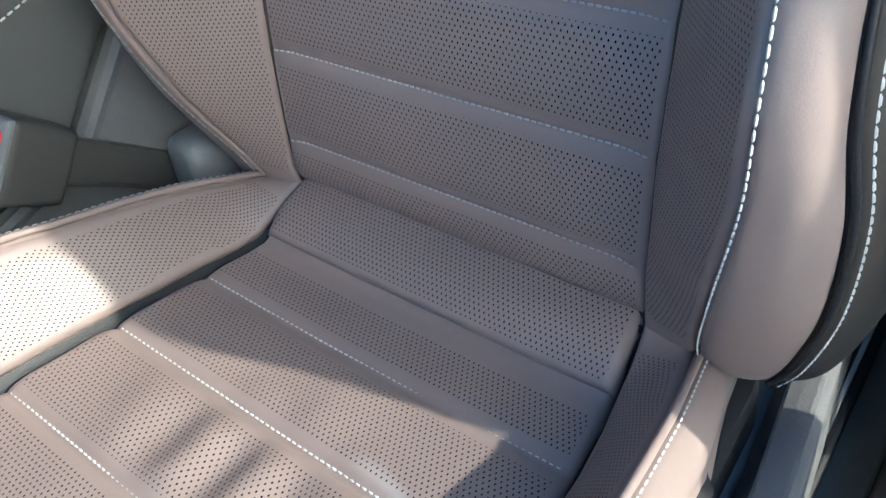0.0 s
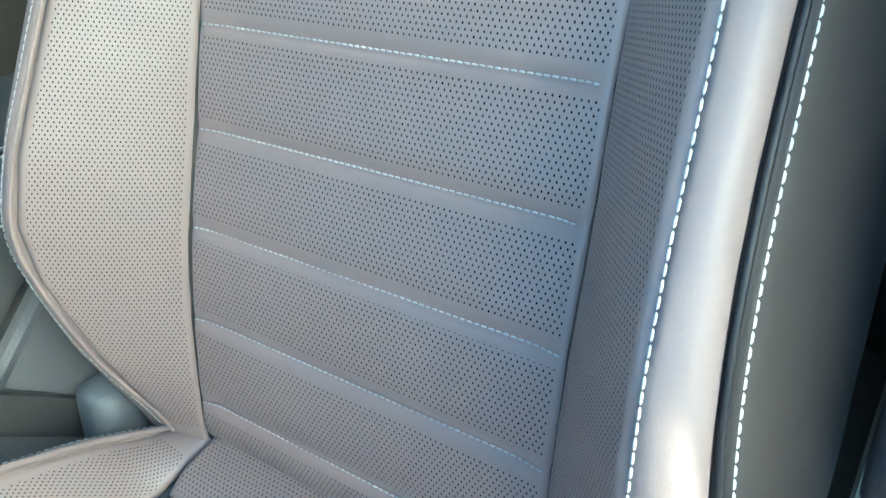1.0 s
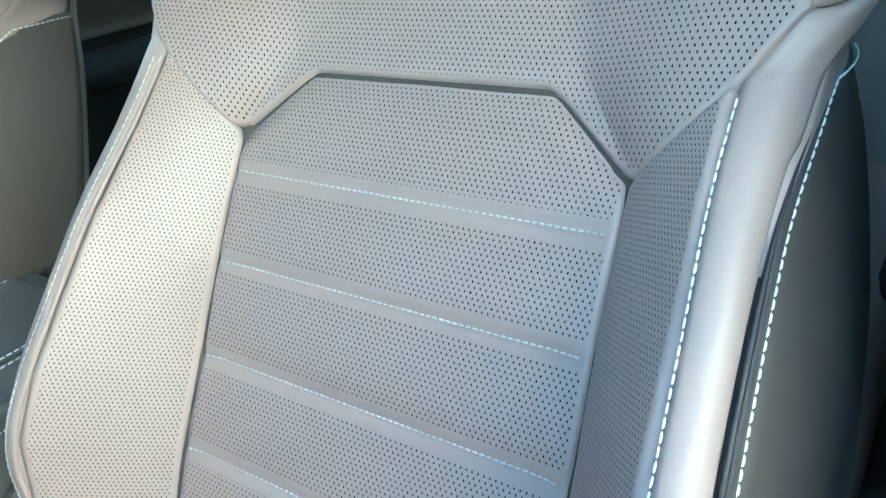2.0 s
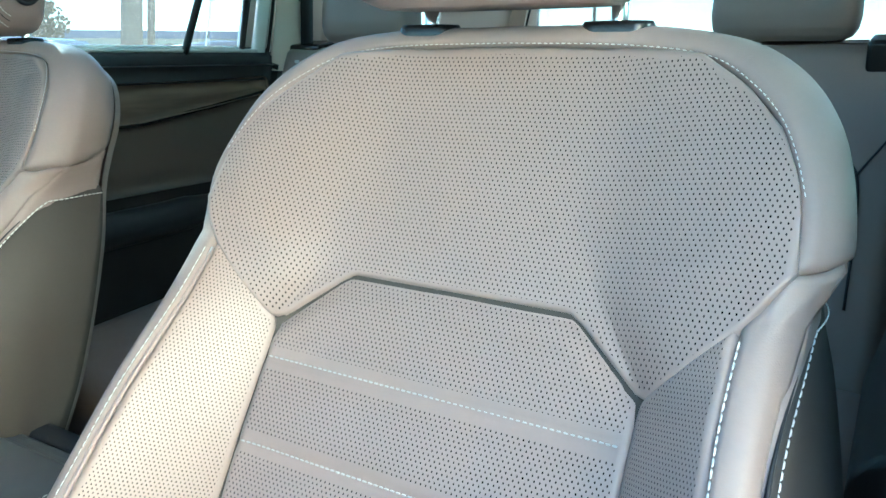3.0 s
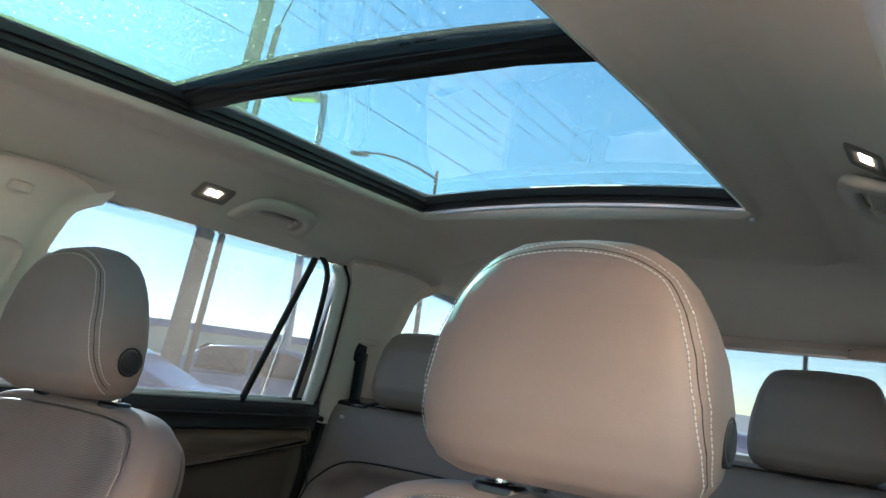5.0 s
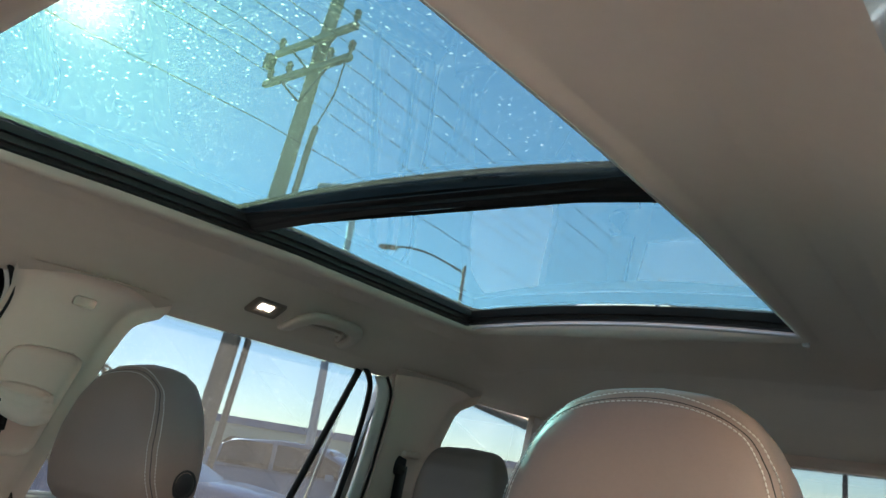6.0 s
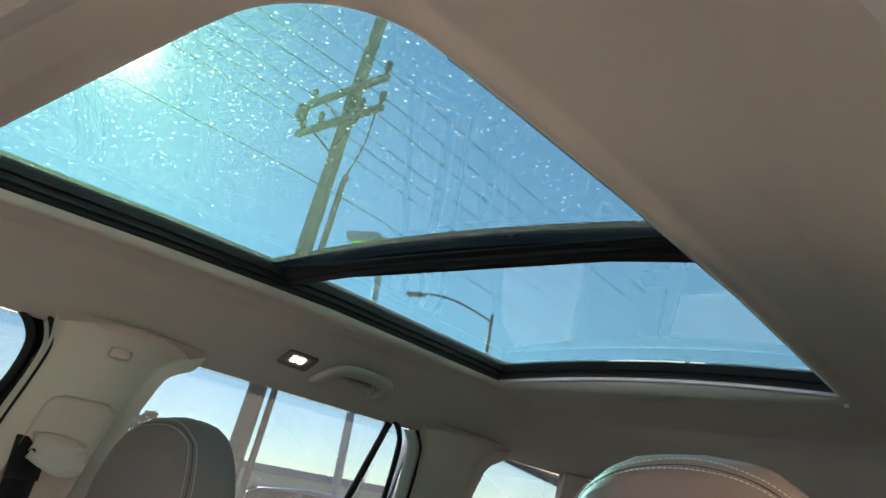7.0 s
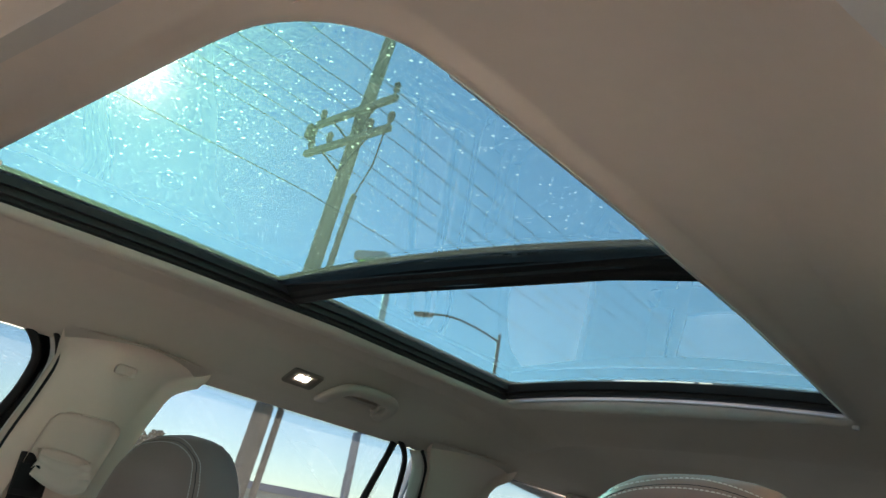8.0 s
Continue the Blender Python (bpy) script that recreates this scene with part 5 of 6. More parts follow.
def prism(poly, x0, x1, mat, name, bevel=0.01):
    """A side outline (y, z) drawn out across the car, with rounded edges."""
    bm = bmesh.new()
    ring = [bm.verts.new((x0, y, z)) for y, z in poly]
    face = bm.faces.new(ring)
    moved = bmesh.ops.extrude_face_region(bm, geom=[face])["geom"]
    bmesh.ops.translate(bm, verts=[g for g in moved if isinstance(g, bmesh.types.BMVert)], vec=(x1 - x0, 0, 0))
    bmesh.ops.bevel(bm, geom=list(bm.edges), offset=bevel, segments=3, affect="EDGES")
    bmesh.ops.recalc_face_normals(bm, faces=bm.faces)
    me = bpy.data.meshes.new(name)
    bm.to_mesh(me)
    bm.free()
    me.materials.append(mat)
    return me


# ---- fittings on the roof lining ----
lamp_glow = bpy.data.materials.new("lamp_lens")
lamp_glow.use_nodes = True
lg = lamp_glow.node_tree.nodes["Principled BSDF"]
lg.inputs["Base Color"].default_value = (0.9, 0.9, 0.88, 1)
lg.inputs["Emission Color"].default_value = (1.0, 0.97, 0.9, 1)
lg.inputs["Emission Strength"].default_value = 1.3


def lining_pose(x, y, side):
    """A pose with z out of the lining, into the cabin."""
    d = 0.01
    nx = -(lining_z(x + d, y) - lining_z(x - d, y)) / (2 * d)
    ny = -(lining_z(x, y + d) - lining_z(x, y - d)) / (2 * d)
    n = -Vector((nx, ny, 1)).normalized()
    yv = Vector((0, 1, 0))
    yv = (yv - n * yv.dot(n)).normalized()
    xv = yv.cross(n)
    m = Matrix((xv, yv, n)).transposed().to_4x4()
    m.translation = (x, y, float(lining_z(x, y)))
    return m


lamp_bezel = grained("brown_grey_plastic", (0.17, 0.145, 0.122), 0.5, 900.0, 0.0003, 0.06)


def reading_lamp(x, y, side):
    lamp = thing("reading_lamp", "small lit reading lamp in a dark bezel on the lining", "lamp", "reading lamps")
    lamp.matrix_world = lining_pose(x, y, side)
    loop = rounded_loop(-0.020, 0.020, -0.036, 0.036, [0.006] * 4, 5)
    hole = rounded_loop(-0.0105, 0.0105, -0.020, 0.020, [0.004] * 4, 5)
    rings = [np.c_[loop * 1.03, np.full(len(loop), -0.012)], np.c_[loop * 1.03, np.full(len(loop), 0.001)], np.c_[loop, np.full(len(loop), 0.0035)], np.c_[hole, np.full(len(hole), 0.0015)], np.c_[hole * 0.96, np.full(len(hole), -0.002)]]
    part("bezel", loft(rings, lamp_bezel, "bezel"), lamp, "brown-grey bezel")
    part("lens", block((0.020, 0.039, 0.004), chrome, "lens", 0.001, (0, 0, -0.003)), lamp)
    for k in (-1, 1):
        part("light", block((0.014, 0.0125, 0.003), lamp_glow, "light", 0.003, (0, k * 0.0085, -0.0003), 3), lamp, "glowing diode window")


reading_lamp(-0.459, 0.277, -1)
reading_lamp(0.560, 0.306, 1)


def grab_handle(x, y0, y1, side):
    h = thing("grab_handle", "beige grab handle folded against the lining", "grab handle", "grab handles")
    ym, half = (y0 + y1) / 2, (y1 - y0) / 2
    base = np.array([x, ym, float(lining_z(x, ym))])
    def on(dx, y, off):
        xx = x - side * dx
        n = lining_pose(xx, y, side)
        return np.array(n.translation + n.to_3x3().col[2] * off) - base
    knots = [(-0.026, y0 + 0.010, 0.000), (-0.012, y0 + 0.006, 0.008), (0.010, y0 + 0.010, 0.013), (0.026, y0 + 0.030, 0.014), (0.031, ym, 0.014),
             (0.026, y1 - 0.030, 0.014), (0.010, y1 - 0.010, 0.013), (-0.012, y1 - 0.006, 0.008), (-0.026, y1 - 0.010, 0.000)]
    flat = curve_at(knots, 60)
    mid = np.array([on(*k) for k in flat])
    normal = np.array([on(k[0], k[1], k[2] + 0.01) - on(*k) for k in flat]) / 0.01
    along = np.gradient(mid, axis=0)
    across = np.cross(along, normal)
    across /= np.linalg.norm(across, axis=1, keepdims=True)
    ang = np.linspace(0, 2 * np.pi, 20, endpoint=False)
    wide, thick = np.sign(np.cos(ang)) * np.abs(np.cos(ang)) ** 0.7 * 0.0135, np.sign(np.sin(ang)) * np.abs(np.sin(ang)) ** 0.8 * 0.0085
    rings = mid[:, None] + across[:, None] * wide[None, :, None] + normal[:, None] * thick[None, :, None]
    part("grip", loft(rings, handle_beige, "grip", caps=(True, True)), h, "broad flat beige grip")
    hook = curve_at([on(0.012, y1 - 0.045, 0.010), on(0.004, y1 - 0.043, 0.014), on(-0.004, y1 - 0.041, 0.013), on(-0.008, y1 - 0.038, 0.006)], 14)
    part("hook", tube(hook, 0.0045, handle_beige, "hook", 8), h, "small coat hook")
    cup = on(0.002, ym, -0.001)
    part("recess", block((0.034, (y1 - y0) * 0.62, 0.006), handle_beige, "recess", 0.002, cup, 2, (0, -side * 33, 0)), h, "shallow recess plate")
    h.location = base


grab_handle(-0.462, 0.344, 0.516, -1)
grab_handle(0.566, 0.366, 0.538, 1)


def sun_visor(x):
    v = thing("sun_visor", "beige sun visor folded up at the windscreen", "sun visor", "sun visors")
    v.location = (x, -0.66, 1.652)
    part("pad", block((0.42, 0.17, 0.022), lining, "pad", 0.010, (0, 0, 0), 3, (-14, 0, 0)), v)
    part("hinge", tube([(-0.19, 0.09, 0.03), (0.19, 0.09, 0.03)], 0.006, pillar_cloth, "hinge", 8), v)


sun_visor(-0.30)
sun_visor(0.33)


over_grey = grained("pale_grey_overhead_plastic", (0.50, 0.49, 0.455), 0.6, 900.0, 0.0004, 0.06)
over = thing("overhead_console", "pale grey overhead panel between the sun visors", "overhead panel")
part("body", prism([(-0.80, 1.685), (-0.528, 1.720), (-0.542, 1.664), (-0.80, 1.605)], -0.20, 0.360, over_grey, "body", 0.010), over)


grille = thing("ribbed_grille", "small ribbed beige grille at the edge of the sunroof opening", "grille", at=(-0.165, -0.452, 1.716))
for k in range(7):
    part("rib", block((0.070, 0.0035, 0.006), pillar_cloth, "rib", 0.0014, (0, 0.0065 * (k - 3), 0), 2, (4, 0, 12)), grille)


# ---- rear bench ----
def rear_head(x):
    h = thing("rear_headrest", "taupe leather headrest on the rear bench, coloured darker for shade", "headrest", "rear headrests")
    h.location = (x, 0.905, 1.336)
    part("pad", headrest_mesh(0.113, 0.178, rear_hide, 0.7), h)
    for side in (1, -1):
        part("post", tube([(0.06 * side, 0, -0.03), (0.06 * side, 0, 0.02)], 0.006, chrome, "post", 10), h, "chrome post")


rear_head(-0.395)
rear_head(0.445)


def bench_y(z):
    """Front of the rear backrest at a height."""
    return np.interp(z, [0.62, 0.80, 1.0, 1.2, 1.28, 1.32, 1.338], [0.60, 0.66, 0.745, 0.825, 0.850, 0.868, 0.900])


def rear_bench():
    bench = thing("rear_bench", "taupe leather rear bench with a raised middle panel", "rear seat")
    for x0, x1, out in ((-0.615, -0.03, -1), (-0.02, 0.655, 1)):
        x = np.linspace(x0, x1, 40)
        z = np.r_[np.linspace(0.70, 1.30, 40), np.linspace(1.305, 1.338, 6)]
        X, Z = np.meshgrid(x, z)
        Y = bench_y(Z)
        mid = (x0 + x1) / 2
        hollow = 0.030 * smooth01((0.268 - np.abs(X - mid)) / 0.05) * smooth01((1.21 - 0.25 * np.clip(np.abs(X - mid) - 0.16, 0, 1) ** 0.7 - Z) / 0.05)
        P = np.stack([X, Y + hollow - 0.02, Z], -1)
        back = part("backrest", sheet(P, rear_hide, puff=wrinkle(P, 0.002, 60 + out), roll=0.02, dip=0.015, rim=0.06), bench)
        top = np.stack([np.stack([x, np.full(40, y), np.full(40, zz)], -1) for y, zz in ((0.885, 1.334), (0.93, 1.338), (1.0, 1.335), (1.03, 1.30), (1.03, 0.6))])
        part("top_edge", sheet(top, rear_hide, roll=0.004, dip=0.002, rim=0.0), back)
        edge = [(0.278, 0.95), (0.276, 1.07), (0.2695, 1.132), (0.255, 1.158), (0.203, 1.198), (0.12, 1.213)]
        a = curve_at([(mid - dx, zz) for dx, zz in edge] + [(mid + dx, zz) for dx, zz in edge[::-1]], 70)
        line = np.stack([a[:, 0], bench_y(a[:, 1]) - 0.0212, a[:, 1]], -1)
        part("seam", tube(line, 0.0022, black_soft, "seam", 6), back, "dark seam")
        for k in (-1, 1):
            line = [(mid + k * t[0], bench_y(t[1]) - 0.0215, t[1]) for t in ((0.268, 1.140), (0.280, 1.159), (0.296, 1.183), (0.318, 1.217))]
            part("seam", tube(curve_at(line, 16), 0.0018, black_soft, "seam", 6), back, "dark seam")
        part("cushion", block((x1 - x0, 0.52, 0.16), hide, "cushion", 0.04, (mid, 0.40, 0.76), 4, (4, 0, 0)), bench)
    # black plastic belt guides on the outer shoulders
    for x, side in ((-0.565, -1), (0.624, 1)):
        tall = 0.022 if side < 0 else 0.052
        part("belt_guide", block((0.10, 0.085, tall), gloss_black, "belt_guide", 0.008, (x, 0.900 if side < 0 else 0.873, 1.341 - tall / 2), 3, (8, 0, 0)), bench, "black plastic belt guide")
        part("latch", block((0.014, 0.010, 0.012), silver, "latch", 0.003, (x, 0.842, 1.296), 3), bench, "bright latch cap") if side < 0 else None


rear_bench()


# ---- middle console and buckles ----
def console():
    c = thing("centre_console", "dark grey grained centre console between the seats", "console")
    part("body", prism([(-1.05, 0.43), (-0.12, 0.43), (-0.10, 0.68), (-0.17, 0.825), (-0.275, 0.868), (-0.372, 0.808), (-1.05, 0.80)], -0.080, 0.112, grey_plastic, "body", 0.012), c)
    part("lid", prism([(-0.72, 0.806), (-0.378, 0.815), (-0.295, 0.868), (-0.200, 0.905), (-0.140, 0.912), (-0.128, 0.930), (-0.150, 0.941), (-0.72, 0.938)], -0.150, 0.116, lid_hide, "lid", 0.010), c, "dark padded armrest lid")
    y = np.linspace(-0.70, -0.165, 60)
    for x, z in ((0.052, 0.9405), (0.066, 0.9405), (-0.086, 0.9405), (-0.100, 0.9405), (0.1165, 0.921)):
        part("stitching", stitch_row(np.stack([np.full(60, x), y, z + 0.003 * np.clip((y + 0.72) / 0.57, 0, 1) - 0.003], -1), 0.0050, 0.0016, 0.0015, 0.0008, (0, 0, 1) if x < 0.1 else (1, 0, 0.3)), c, "white thread")
    for x in (0.059, -0.093):
        part("seam", tube(np.stack([np.full(60, x), y, 0.9378 + 0.003 * np.clip((y + 0.72) / 0.57, 0, 1)], -1), 0.0016, black_soft, "seam", 6), c, "dark sunken seam")
    part("end_cap", block((0.262, 0.030, 0.034), black_soft, "end_cap", 0.010, (-0.017, -0.118, 0.918), 3), c, "smooth black end cap")


console()


buckle_grey = grained("dark_buckle_plastic", (0.055, 0.054, 0.052), 0.5, 500.0)


def buckle(x, y, z, turn):
    b = thing("belt_buckle", "dark grey seat belt buckle with a red button", "buckle", "belt buckles")
    b.matrix_world = pose(x, y, z, *turn)
    part("housing", block((0.034, 0.062, 0.058), buckle_grey, "housing", 0.008, (0, 0, -0.016), 3, (0, 0, 0), lambda c: (c.x, c.y * (1 + 2.0 * c.z), c.z)), b)
    part("rim", block((0.031, 0.060, 0.008), hinge_grey, "rim", 0.003, (0, 0, 0.0115), 2), b, "lighter grey rim")
    part("button", block((0.024, 0.044, 0.014), red_plastic, "button", 0.004, (0.0, -0.002, 0.014), 3), b, "red push button")
    part("stalk", block((0.018, 0.036, 0.16), buckle_grey, "stalk", 0.006, (0, 0.004, -0.10), 2), b, "grey stalk")


buckle(0.136, -0.420, 0.857, (36, 8, 6))


# ---- outdoors ----
# pale tone chosen for the light the ground bounces into the cabin
asphalt = woven("pale_bounce_ground", (0.34, 0.315, 0.28), 0.9, 60.0, 0.25)
timber, tt, tb = material("weathered_timber", (0.24, 0.20, 0.15), 0.85)
mottled(tt, tb, (0.25, 0.205, 0.15), 0.35, 1.2, 30.0)
galvanised = material("galvanised_steel", (0.40, 0.41, 0.42), 0.5, 0.4)[0]
dark_steel = material("dark_steel", (0.05, 0.05, 0.05), 0.5, 0.3)[0]
pale_post = material("pale_grey_paint", (0.52, 0.55, 0.58), 0.5)[0]
insulator = material("brown_insulator", (0.10, 0.06, 0.05), 0.3)[0]
wire = material("black_cable", (0.015, 0.015, 0.016), 0.6)[0]

ground = part("ground", loft([[(sx * r, sy * r, 0) for sx, sy in ((-1, -1), (1, -1), (1, 1), (-1, 1))] for r in (900, 60, 8, 0.5)], asphalt, "ground", caps=(False, True), smooth=False))
tagged(ground, "flat pale ground of a car park, toned for bounced light", "ground", kind="structure")


def utility_pole():
    p = thing("utility_pole", "tall weathered timber utility pole with two crossarms", "utility pole", at=(-6.65, 5.43, 0))
    p.matrix_world = Matrix.Translation((-6.65 - 0.266, 5.43 - 0.318, 0)) @ Matrix.Rotation(radians(4.9), 4, Vector((-0.766, 0.642, 0)))
    part("shaft", tube([(0, 0, -0.3), (0.03, 0, 3.0), (0.0, 0, 6.5), (0.10, 0.0, 10.8)], [0.118, 0.106, 0.090, 0.070], timber, "shaft", 18), p)
    c, s = math.cos(radians(-8.0)), math.sin(radians(-8.0))
    for z, half in ((6.50, 0.86), (6.04, 0.93)):
        arm = part("crossarm", block((2 * half, 0.075, 0.085), timber, "crossarm", 0.01, (0.0, -0.15, z), 2, (0, 0, -8.0)), p, "timber crossarm")
        for x in ((-0.92, -0.45, 0.5, 0.95) if z < 6.5 else (-0.93, 0.93)):
            ins = tube([(x * half * c, x * half * s - 0.15, z + d) for d in (0.04, 0.08, 0.13, 0.16, 0.20, 0.24)], [0.02, 0.02, 0.05, 0.035, 0.05, 0.02], insulator, "insulator", 10)
            part("insulator", ins, arm, "brown insulator")
        for k in (-1, 1):
            part("brace", tube([(k * half * 0.55 * c, k * half * 0.55 * s - 0.15, z - 0.04), (0, -0.10, z - 0.42)], 0.014, dark_steel, "brace", 6), p, "steel brace")
    for x in (-0.62, 0.30):
        part("cutout", block((0.10, 0.14, 0.22), dark_steel, "cutout", 0.03, (x, -0.26, 6.20), 2), p, "fuse cutout")
    part("riser_pipe", tube([(0.135, 0.16, 0.1), (0.135, 0.16, 5.25), (0.155, 0.16, 5.40)], 0.040, timber, "riser_pipe", 10), p, "conduit beside the shaft")
    loop = curve_at([(0.155, 0.16, 5.40), (0.30, 0.08, 5.50), (0.66, -0.16, 5.53), (0.80, -0.25, 5.62), (0.82, -0.26, 6.05)], 20)
    part("jumper", tube(loop, 0.010, wire, "jumper", 6), p, "black lead")


utility_pole()


def overhead_line(x, z, sag=0.5):
    y = np.linspace(-34.6, 45.4, 60)
    d = ((y - 5.4) % 40) / 40
    line = np.stack([np.full(60, x), y, z - 4 * sag * d * (1 - d)], -1)
    tagged(part("overhead_cable", tube(line, 0.0052, wire, "overhead_cable", 6)), "black overhead cable from pole to pole", "cable", "overhead cables")


for x, z in ((-7.40, 6.72), (-5.91, 6.72), (-7.44, 6.26), (-7.05, 6.26), (-6.2, 6.26), (-5.82, 6.26), (-6.6, 9.9), (-6.3, 5.0), (-6.05, 9.2)):
    overhead_line(x, z)


def area_light(x, y, tall, turn):
    p = thing("car_park_lamp", "grey steel lamp post with a box lamp head", "street lamp", at=(x, y, 0))
    part("post", tube([(0, 0, -0.2), (0, 0, tall)], [0.085, 0.06], pale_post, "post", 12), p)
    c, s = math.cos(radians(turn)), math.sin(radians(turn))
    head = part("head", block((0.66, 0.36, 0.17), galvanised, "head", 0.04, (0.42 * c, 0.42 * s, tall - 0.02), 3, (0, 0, turn)), p, "box lamp head")
    green, _, gb = material("yellow_green_lens", (0.45, 0.75, 0.05), 0.3)
    gb.inputs["Emission Color"].default_value, gb.inputs["Emission Strength"].default_value = (0.42, 1.0, 0.03, 1), 0.5
    part("lens", block((0.46, 0.15, 0.02), green, "lens", 0.004, (0.42 * c, 0.42 * s, tall - 0.115), 2, (0, 0, turn)), head, "yellow-green lens")
    part("arm", tube([(0, 0, tall - 0.02), (0.2 * c, 0.2 * s, tall - 0.02)], 0.03, galvanised, "arm", 8), p)


area_light(0.63 - 14 * math.sin(radians(44.4)), -0.67 + 14 * math.cos(radians(44.4)), 6.15, 200)


def arm_lamp(x, y, tall, reach, turn):
    p = thing("street_lamp", "slim street lamp on a long curved arm", "street lamp", "street lamps", at=(x, y, 0))
    part("post", tube([(0, 0, -0.2), (0, 0, tall)], [0.10, 0.055], dark_steel, "post", 12), p)
    c, s = math.cos(radians(turn)), math.sin(radians(turn))
    arc = [(reach * t * c, reach * t * s, tall - 0.25 + 0.75 * math.sin(t * math.pi * 0.55)) for t in np.linspace(0, 1, 16)]
    part("arm", tube(arc, 0.035, dark_steel, "arm", 8), p)
    part("head", block((0.62, 0.26, 0.13), dark_steel, "head", 0.05, (arc[-1][0] + 0.25 * c, arc[-1][1] + 0.25 * s, arc[-1][2] - 0.03), 3, (0, 0, turn)), p, "flat lamp head")


arm_lamp(0.63 - 25 * math.sin(radians(35.5)), -0.67 + 25 * math.cos(radians(35.5)), 7.9, 2.5, 200)
arm_lamp(0.63 - 30 * math.sin(radians(9.0)), -0.67 + 30 * math.cos(radians(9.0)), 9.0, 2.0, 180)
arm_lamp(0.63 - 38 * math.sin(radians(21.0)), -0.67 + 38 * math.cos(radians(21.0)), 9.0, 2.0, 180)


def parked_car(x, y, turn, paint, words, tall=1.0):
    c = thing("parked_car", words, "car", "parked cars")
    c.matrix_world = pose(x, y, 0, 0, 0, turn)
    prof = [(-2.25, 0.45, 0.80, 0.72), (-2.15, 0.35, 0.92, 0.80), (-1.3, 0.30, 0.99, 0.88), (-0.7, 0.28, 1.02, 0.90), (0.9, 0.28, 1.04, 0.90), (1.6, 0.30, 1.02, 0.88), (2.1, 0.35, 0.95, 0.80), (2.22, 0.45, 0.85, 0.70)]
    rings = []
    for px, z0, z1, w in prof:
        rings.append([(px, sy * w * k, z) for sy, k, z in ((-1, 0.9, z0), (-1, 1.0, z0 + 0.15), (-1, 1.02, (z0 + z1) / 2), (-1, 0.96, z1 - 0.06), (-1, 0.80, z1), (1, 0.80, z1), (1, 0.96, z1 - 0.06), (1, 1.02, (z0 + z1) / 2), (1, 1.0, z0 + 0.15), (1, 0.9, z0))])
    part("body", loft(rings, paint, "body", caps=(True, True)), c)
    cab = [(-1.75, 0.02, 0.70), (-1.0, 0.40 * tall, 0.62), (-0.2, 0.47 * tall, 0.60), (0.5, 0.45 * tall, 0.60), (1.35, 0.03, 0.70)]
    top = [[(px, sy * w * k, 1.0 + z) for sy, k, z in ((-1, 1.12, 0.0), (-1, 1.0, h * 0.92), (-1, 0.85, h), (1, 0.85, h), (1, 1.0, h * 0.92), (1, 1.12, 0.0))] for px, h, w in cab]
    cabin = part("cabin", loft(top, paint, "cabin", caps=(True, True), closed=False), c)
    for sy in (-1, 1):
        for a, b in ((-1.25, -0.30), (-0.22, 0.85)):
            P = np.array([[(px, sy * (0.66 + 0.012 - 0.06 * t), 1.04 + t * 0.36 * tall * np.interp(px, [-1.5, -0.9, 0.4, 1.2], [0.35, 1, 1, 0.25])) for px in np.linspace(a, b, 8)] for t in np.linspace(0, 1, 5)])
            P[..., 1] += sy * 0.035
            part("side_window", sheet(P, gloss_black, roll=0.001, dip=0, rim=0.004, flip=sy > 0), cabin, "dark window")
    for px, nx in ((-1.42, -1), (0.95, 1)):
        P = np.array([[(px - nx * 0.40 * t + nx * 0.06, yy * (0.60 - 0.06 * t), 1.07 + 0.36 * tall * t) for yy in np.linspace(-1, 1, 6)] for t in np.linspace(0, 1, 5)])
        part("screen", sheet(P, gloss_black, roll=0.001, dip=0, rim=0.004, flip=nx < 0), cabin, "dark screen")
    for px in (-1.35, 1.40):
        for sy in (-1, 1):
            w = part("wheel", tube([(px, sy * 0.72, 0.33), (px, sy * 0.92, 0.33)], 0.33, rubber, "wheel", 20), c, "black tyre")
            part("rim", tube([(px, sy * 0.90, 0.33), (px, sy * 0.935, 0.33)], 0.21, silver, "rim", 16), w, "silver rim")
    for sy in (-1, 1):
        part("headlamp", block((0.10, 0.34, 0.12), chrome, "headlamp", 0.03, (2.12, sy * 0.55, 0.76), 2), c, "clear headlamp")
        part("tail_lamp", block((0.10, 0.34, 0.12), red_plastic, "tail_lamp", 0.03, (-2.16, sy * 0.55, 0.82), 2), c, "red tail lamp")
        part("mirror", block((0.12, 0.16, 0.11), paint, "mirror", 0.03, (0.78, sy * 0.98, 1.06), 2), c)


blue = material("steel_blue_paint", (0.10, 0.19, 0.36), 0.3, 0.2, coat=0.4)[0]
pale = material("pale_silver_paint", (0.55, 0.58, 0.60), 0.3, 0.3, coat=0.6)[0]
slate = material("slate_blue_paint", (0.22, 0.30, 0.38), 0.3, 0.3, coat=0.6)[0]
parked_car(-6.6, 3.6, 38, blue, "steel blue parked saloon car with dark windows")
parked_car(-9.2, 9.2, 30, slate, "slate blue parked hatchback with dark windows", 1.1)
parked_car(-10.5, 2.5, 60, pale, "pale silver parked saloon in the next row", 1.0)
parked_car(-4.5, 16.0, 10, blue, "steel blue parked car in the far row", 1.1)
parked_car(1.5, 19.0, 0, pale, "pale parked car seen through the tailgate window", 1.2)


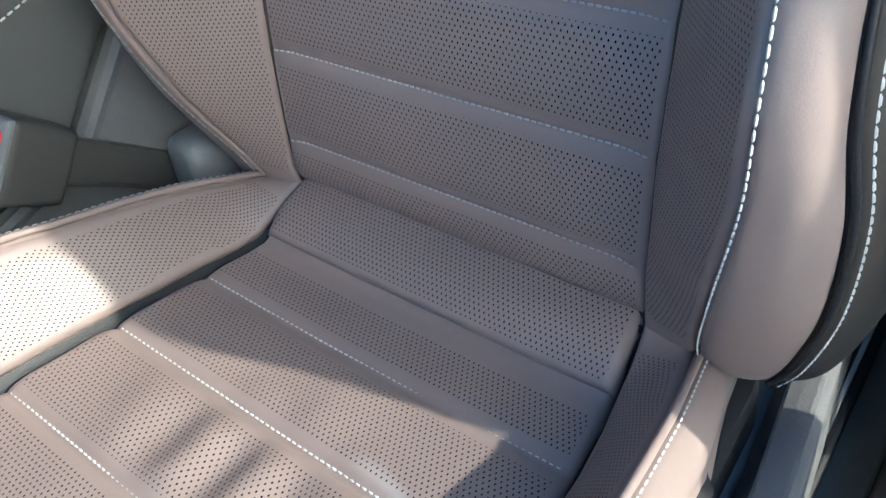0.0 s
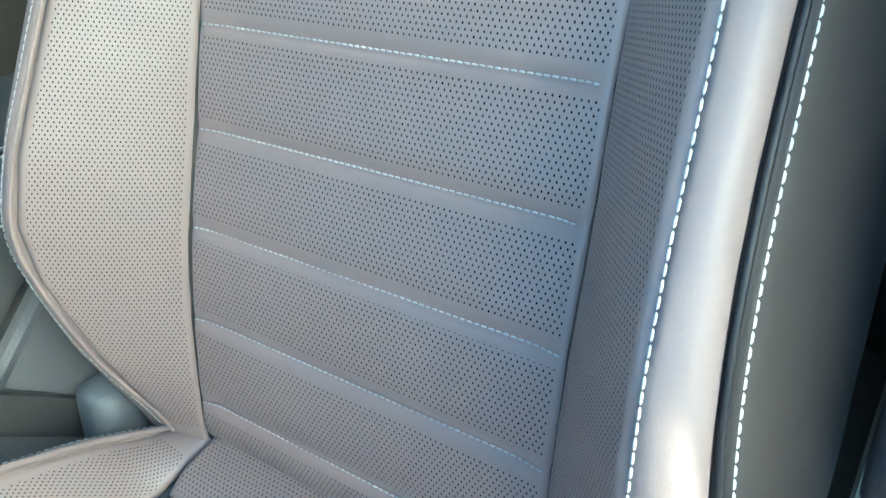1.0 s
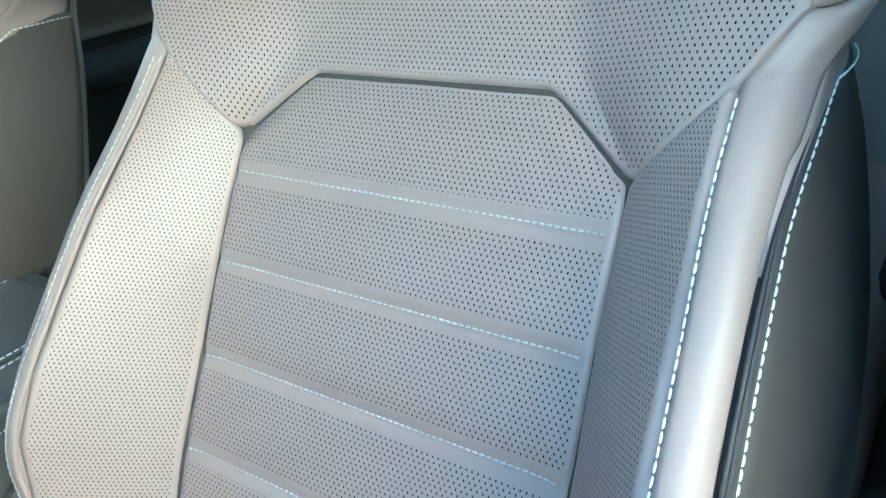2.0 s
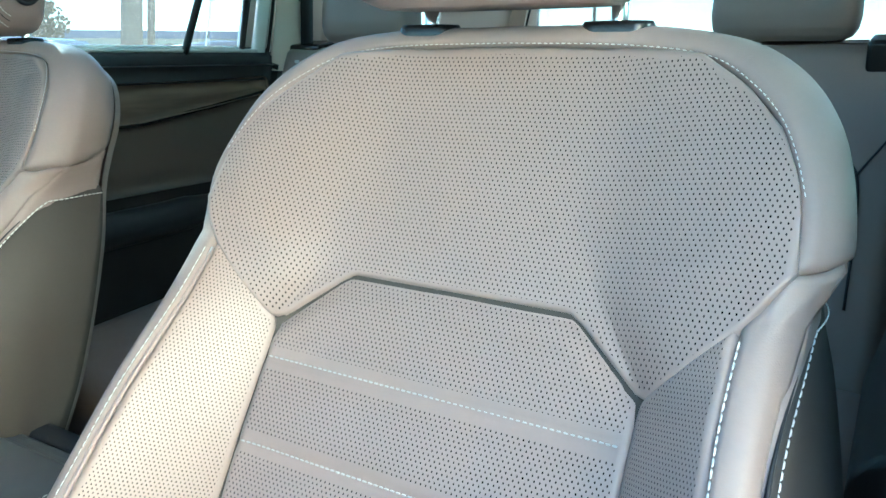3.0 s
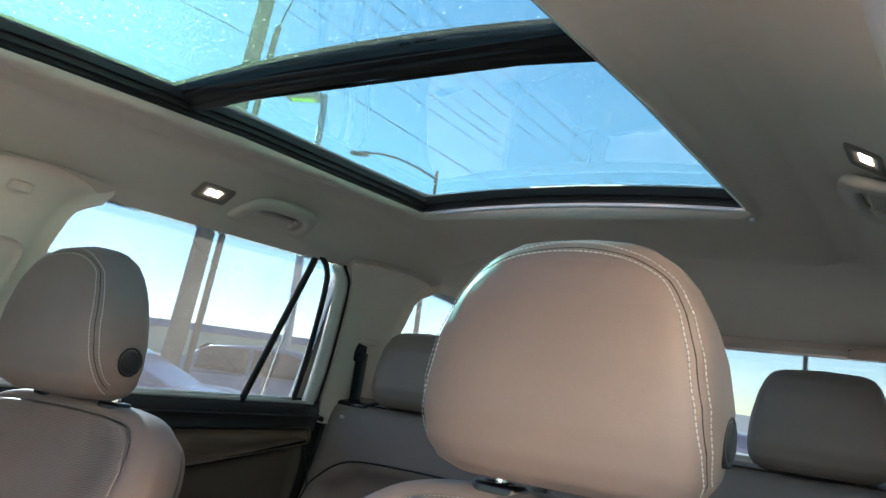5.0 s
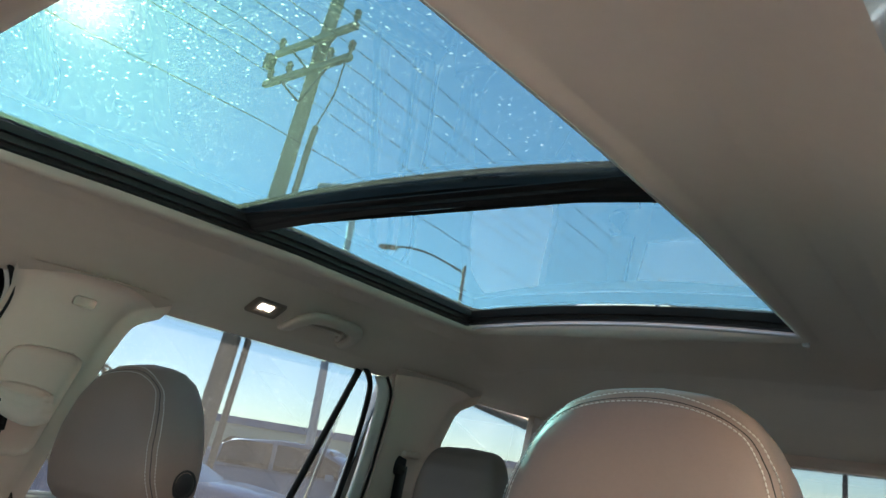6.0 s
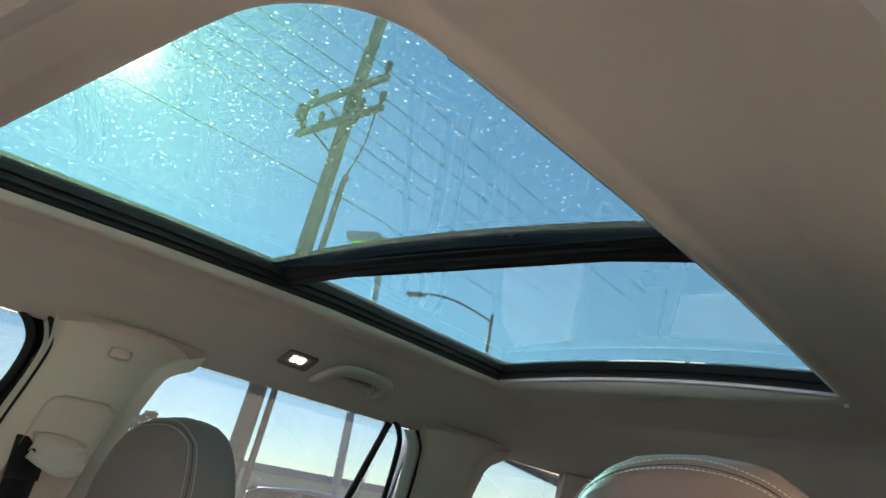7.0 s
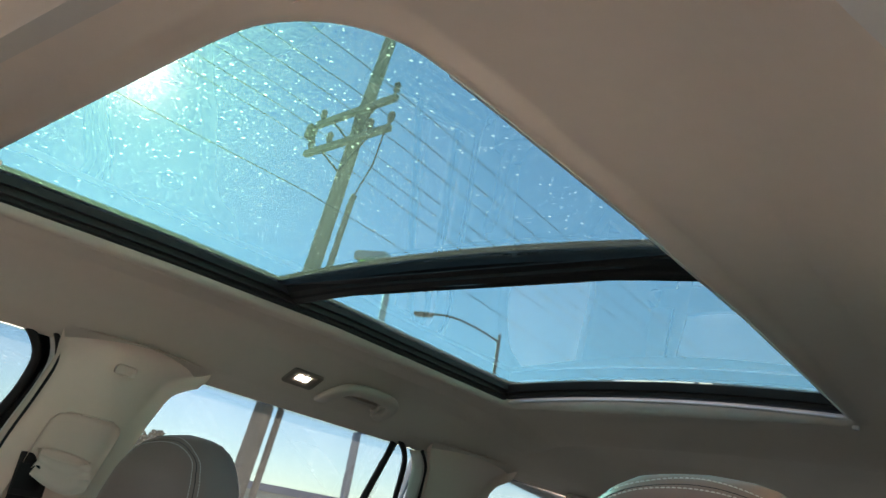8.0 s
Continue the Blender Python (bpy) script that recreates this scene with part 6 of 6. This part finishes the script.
def building(x, y, turn, long, deep, tall, wall, roof, words, low_band=0.0):
    b = thing("building", words, "building", "low buildings")
    b.matrix_world = pose(x, y, 0, 0, 0, turn)
    part("wall", block((long, deep, tall), wall, "wall", 0.05, (0, 0, tall / 2)), b)
    part("roof", block((long + 0.8, deep + 0.8, tall * 0.28), roof, "roof", 0.06, (0, 0, tall * 1.10)), b, "blue metal fascia")
    # dark lower band, added to limit light bounced in at low angles
    if low_band:
        part("dark_low_band", block((long * 0.99, 0.3, low_band), dark_steel, "dark_low_band", 0.02, (0, -deep / 2 - 0.1, low_band / 2)), b, "added dark band that limits low bounced light")
    for k in range(int(long / 4) if low_band else 0):
        w = part("window", block((1.8, 0.12, 1.2), gloss_black, "window", 0.01, (-long / 2 + 2 + 4 * k, -deep / 2 - 0.02, tall * 0.5 + low_band * 0.5)), b, "dark window")
        part("frame", block((2.0, 0.06, 0.08), galvanised, "frame", 0.01, (-long / 2 + 2 + 4 * k, -deep / 2 - 0.06, tall * 0.5 + low_band * 0.5 - 0.64)), w)


cream = woven("cream_render", (0.74, 0.68, 0.48), 0.9, 20.0, 0.1)
blue_roof = material("blue_metal_roof", (0.16, 0.24, 0.36), 0.6)[0]
stucco = woven("bounce_stucco", (0.86, 0.77, 0.64), 0.9, 20.0, 0.12)
# unseen; added to bounce warm light into the doorway
building(11.5, -2.0, -90, 34, 6, 9.0, stucco, blue_roof, "unseen pale building that bounces light into the cabin, dark below", 3.0)
building(-84, 62, 54, 130, 20, 3.0, cream, blue_roof, "long low cream building with a blue fascia")


def tree(x, y, tall, seed):
    rnd = random.Random(seed)
    t = thing("tree", "distant leafy green tree beyond the car park", "tree", "far trees", at=(x, y, 0))
    part("trunk", tube([(0, 0, -0.2), (0.1, 0, tall * 0.35), (0.0, 0.1, tall * 0.7)], [0.22, 0.17, 0.07], timber, "trunk", 8), t)
    verts, faces = [], []
    for _ in range(420):
        a, r, h = rnd.uniform(0, 6.28), tall * 0.34 * math.sqrt(rnd.random()), rnd.uniform(0.32, 1.0)
        r *= math.sin(math.pi * min(1, max(0.08, (h - 0.25) / 0.8)))
        c = Vector((r * math.cos(a), r * math.sin(a), h * tall))
        for _ in range(3):
            u = Vector((rnd.uniform(-1, 1), rnd.uniform(-1, 1), rnd.uniform(-1, 1))).normalized() * tall * 0.045
            v = u.cross(Vector((rnd.uniform(-1, 1), rnd.uniform(-1, 1), rnd.uniform(-1, 1)))).normalized() * tall * 0.03
            k = len(verts)
            verts += [c + u, c + v, c - u * 0.8, c - v]
            faces.append((k, k + 1, k + 2, k + 3))
    part("crown", mesh_data("crown", verts, faces, leaf), t)


leaf, lt, lb = material("tree_foliage", (0.07, 0.09, 0.035), 0.7)
mottled(lt, lb, (0.08, 0.095, 0.04), 0.5, 0.6, 3.0)
for k, (az, far, tall) in enumerate(((62, 45, 5.5), (65, 40, 4.5), (60, 60, 6), (57.5, 70, 5.5), (8, 75, 3.2), (10, 80, 2.6))):
    tree(0.63 - far * math.sin(radians(az)), -0.67 + far * math.cos(radians(az)), tall, k)
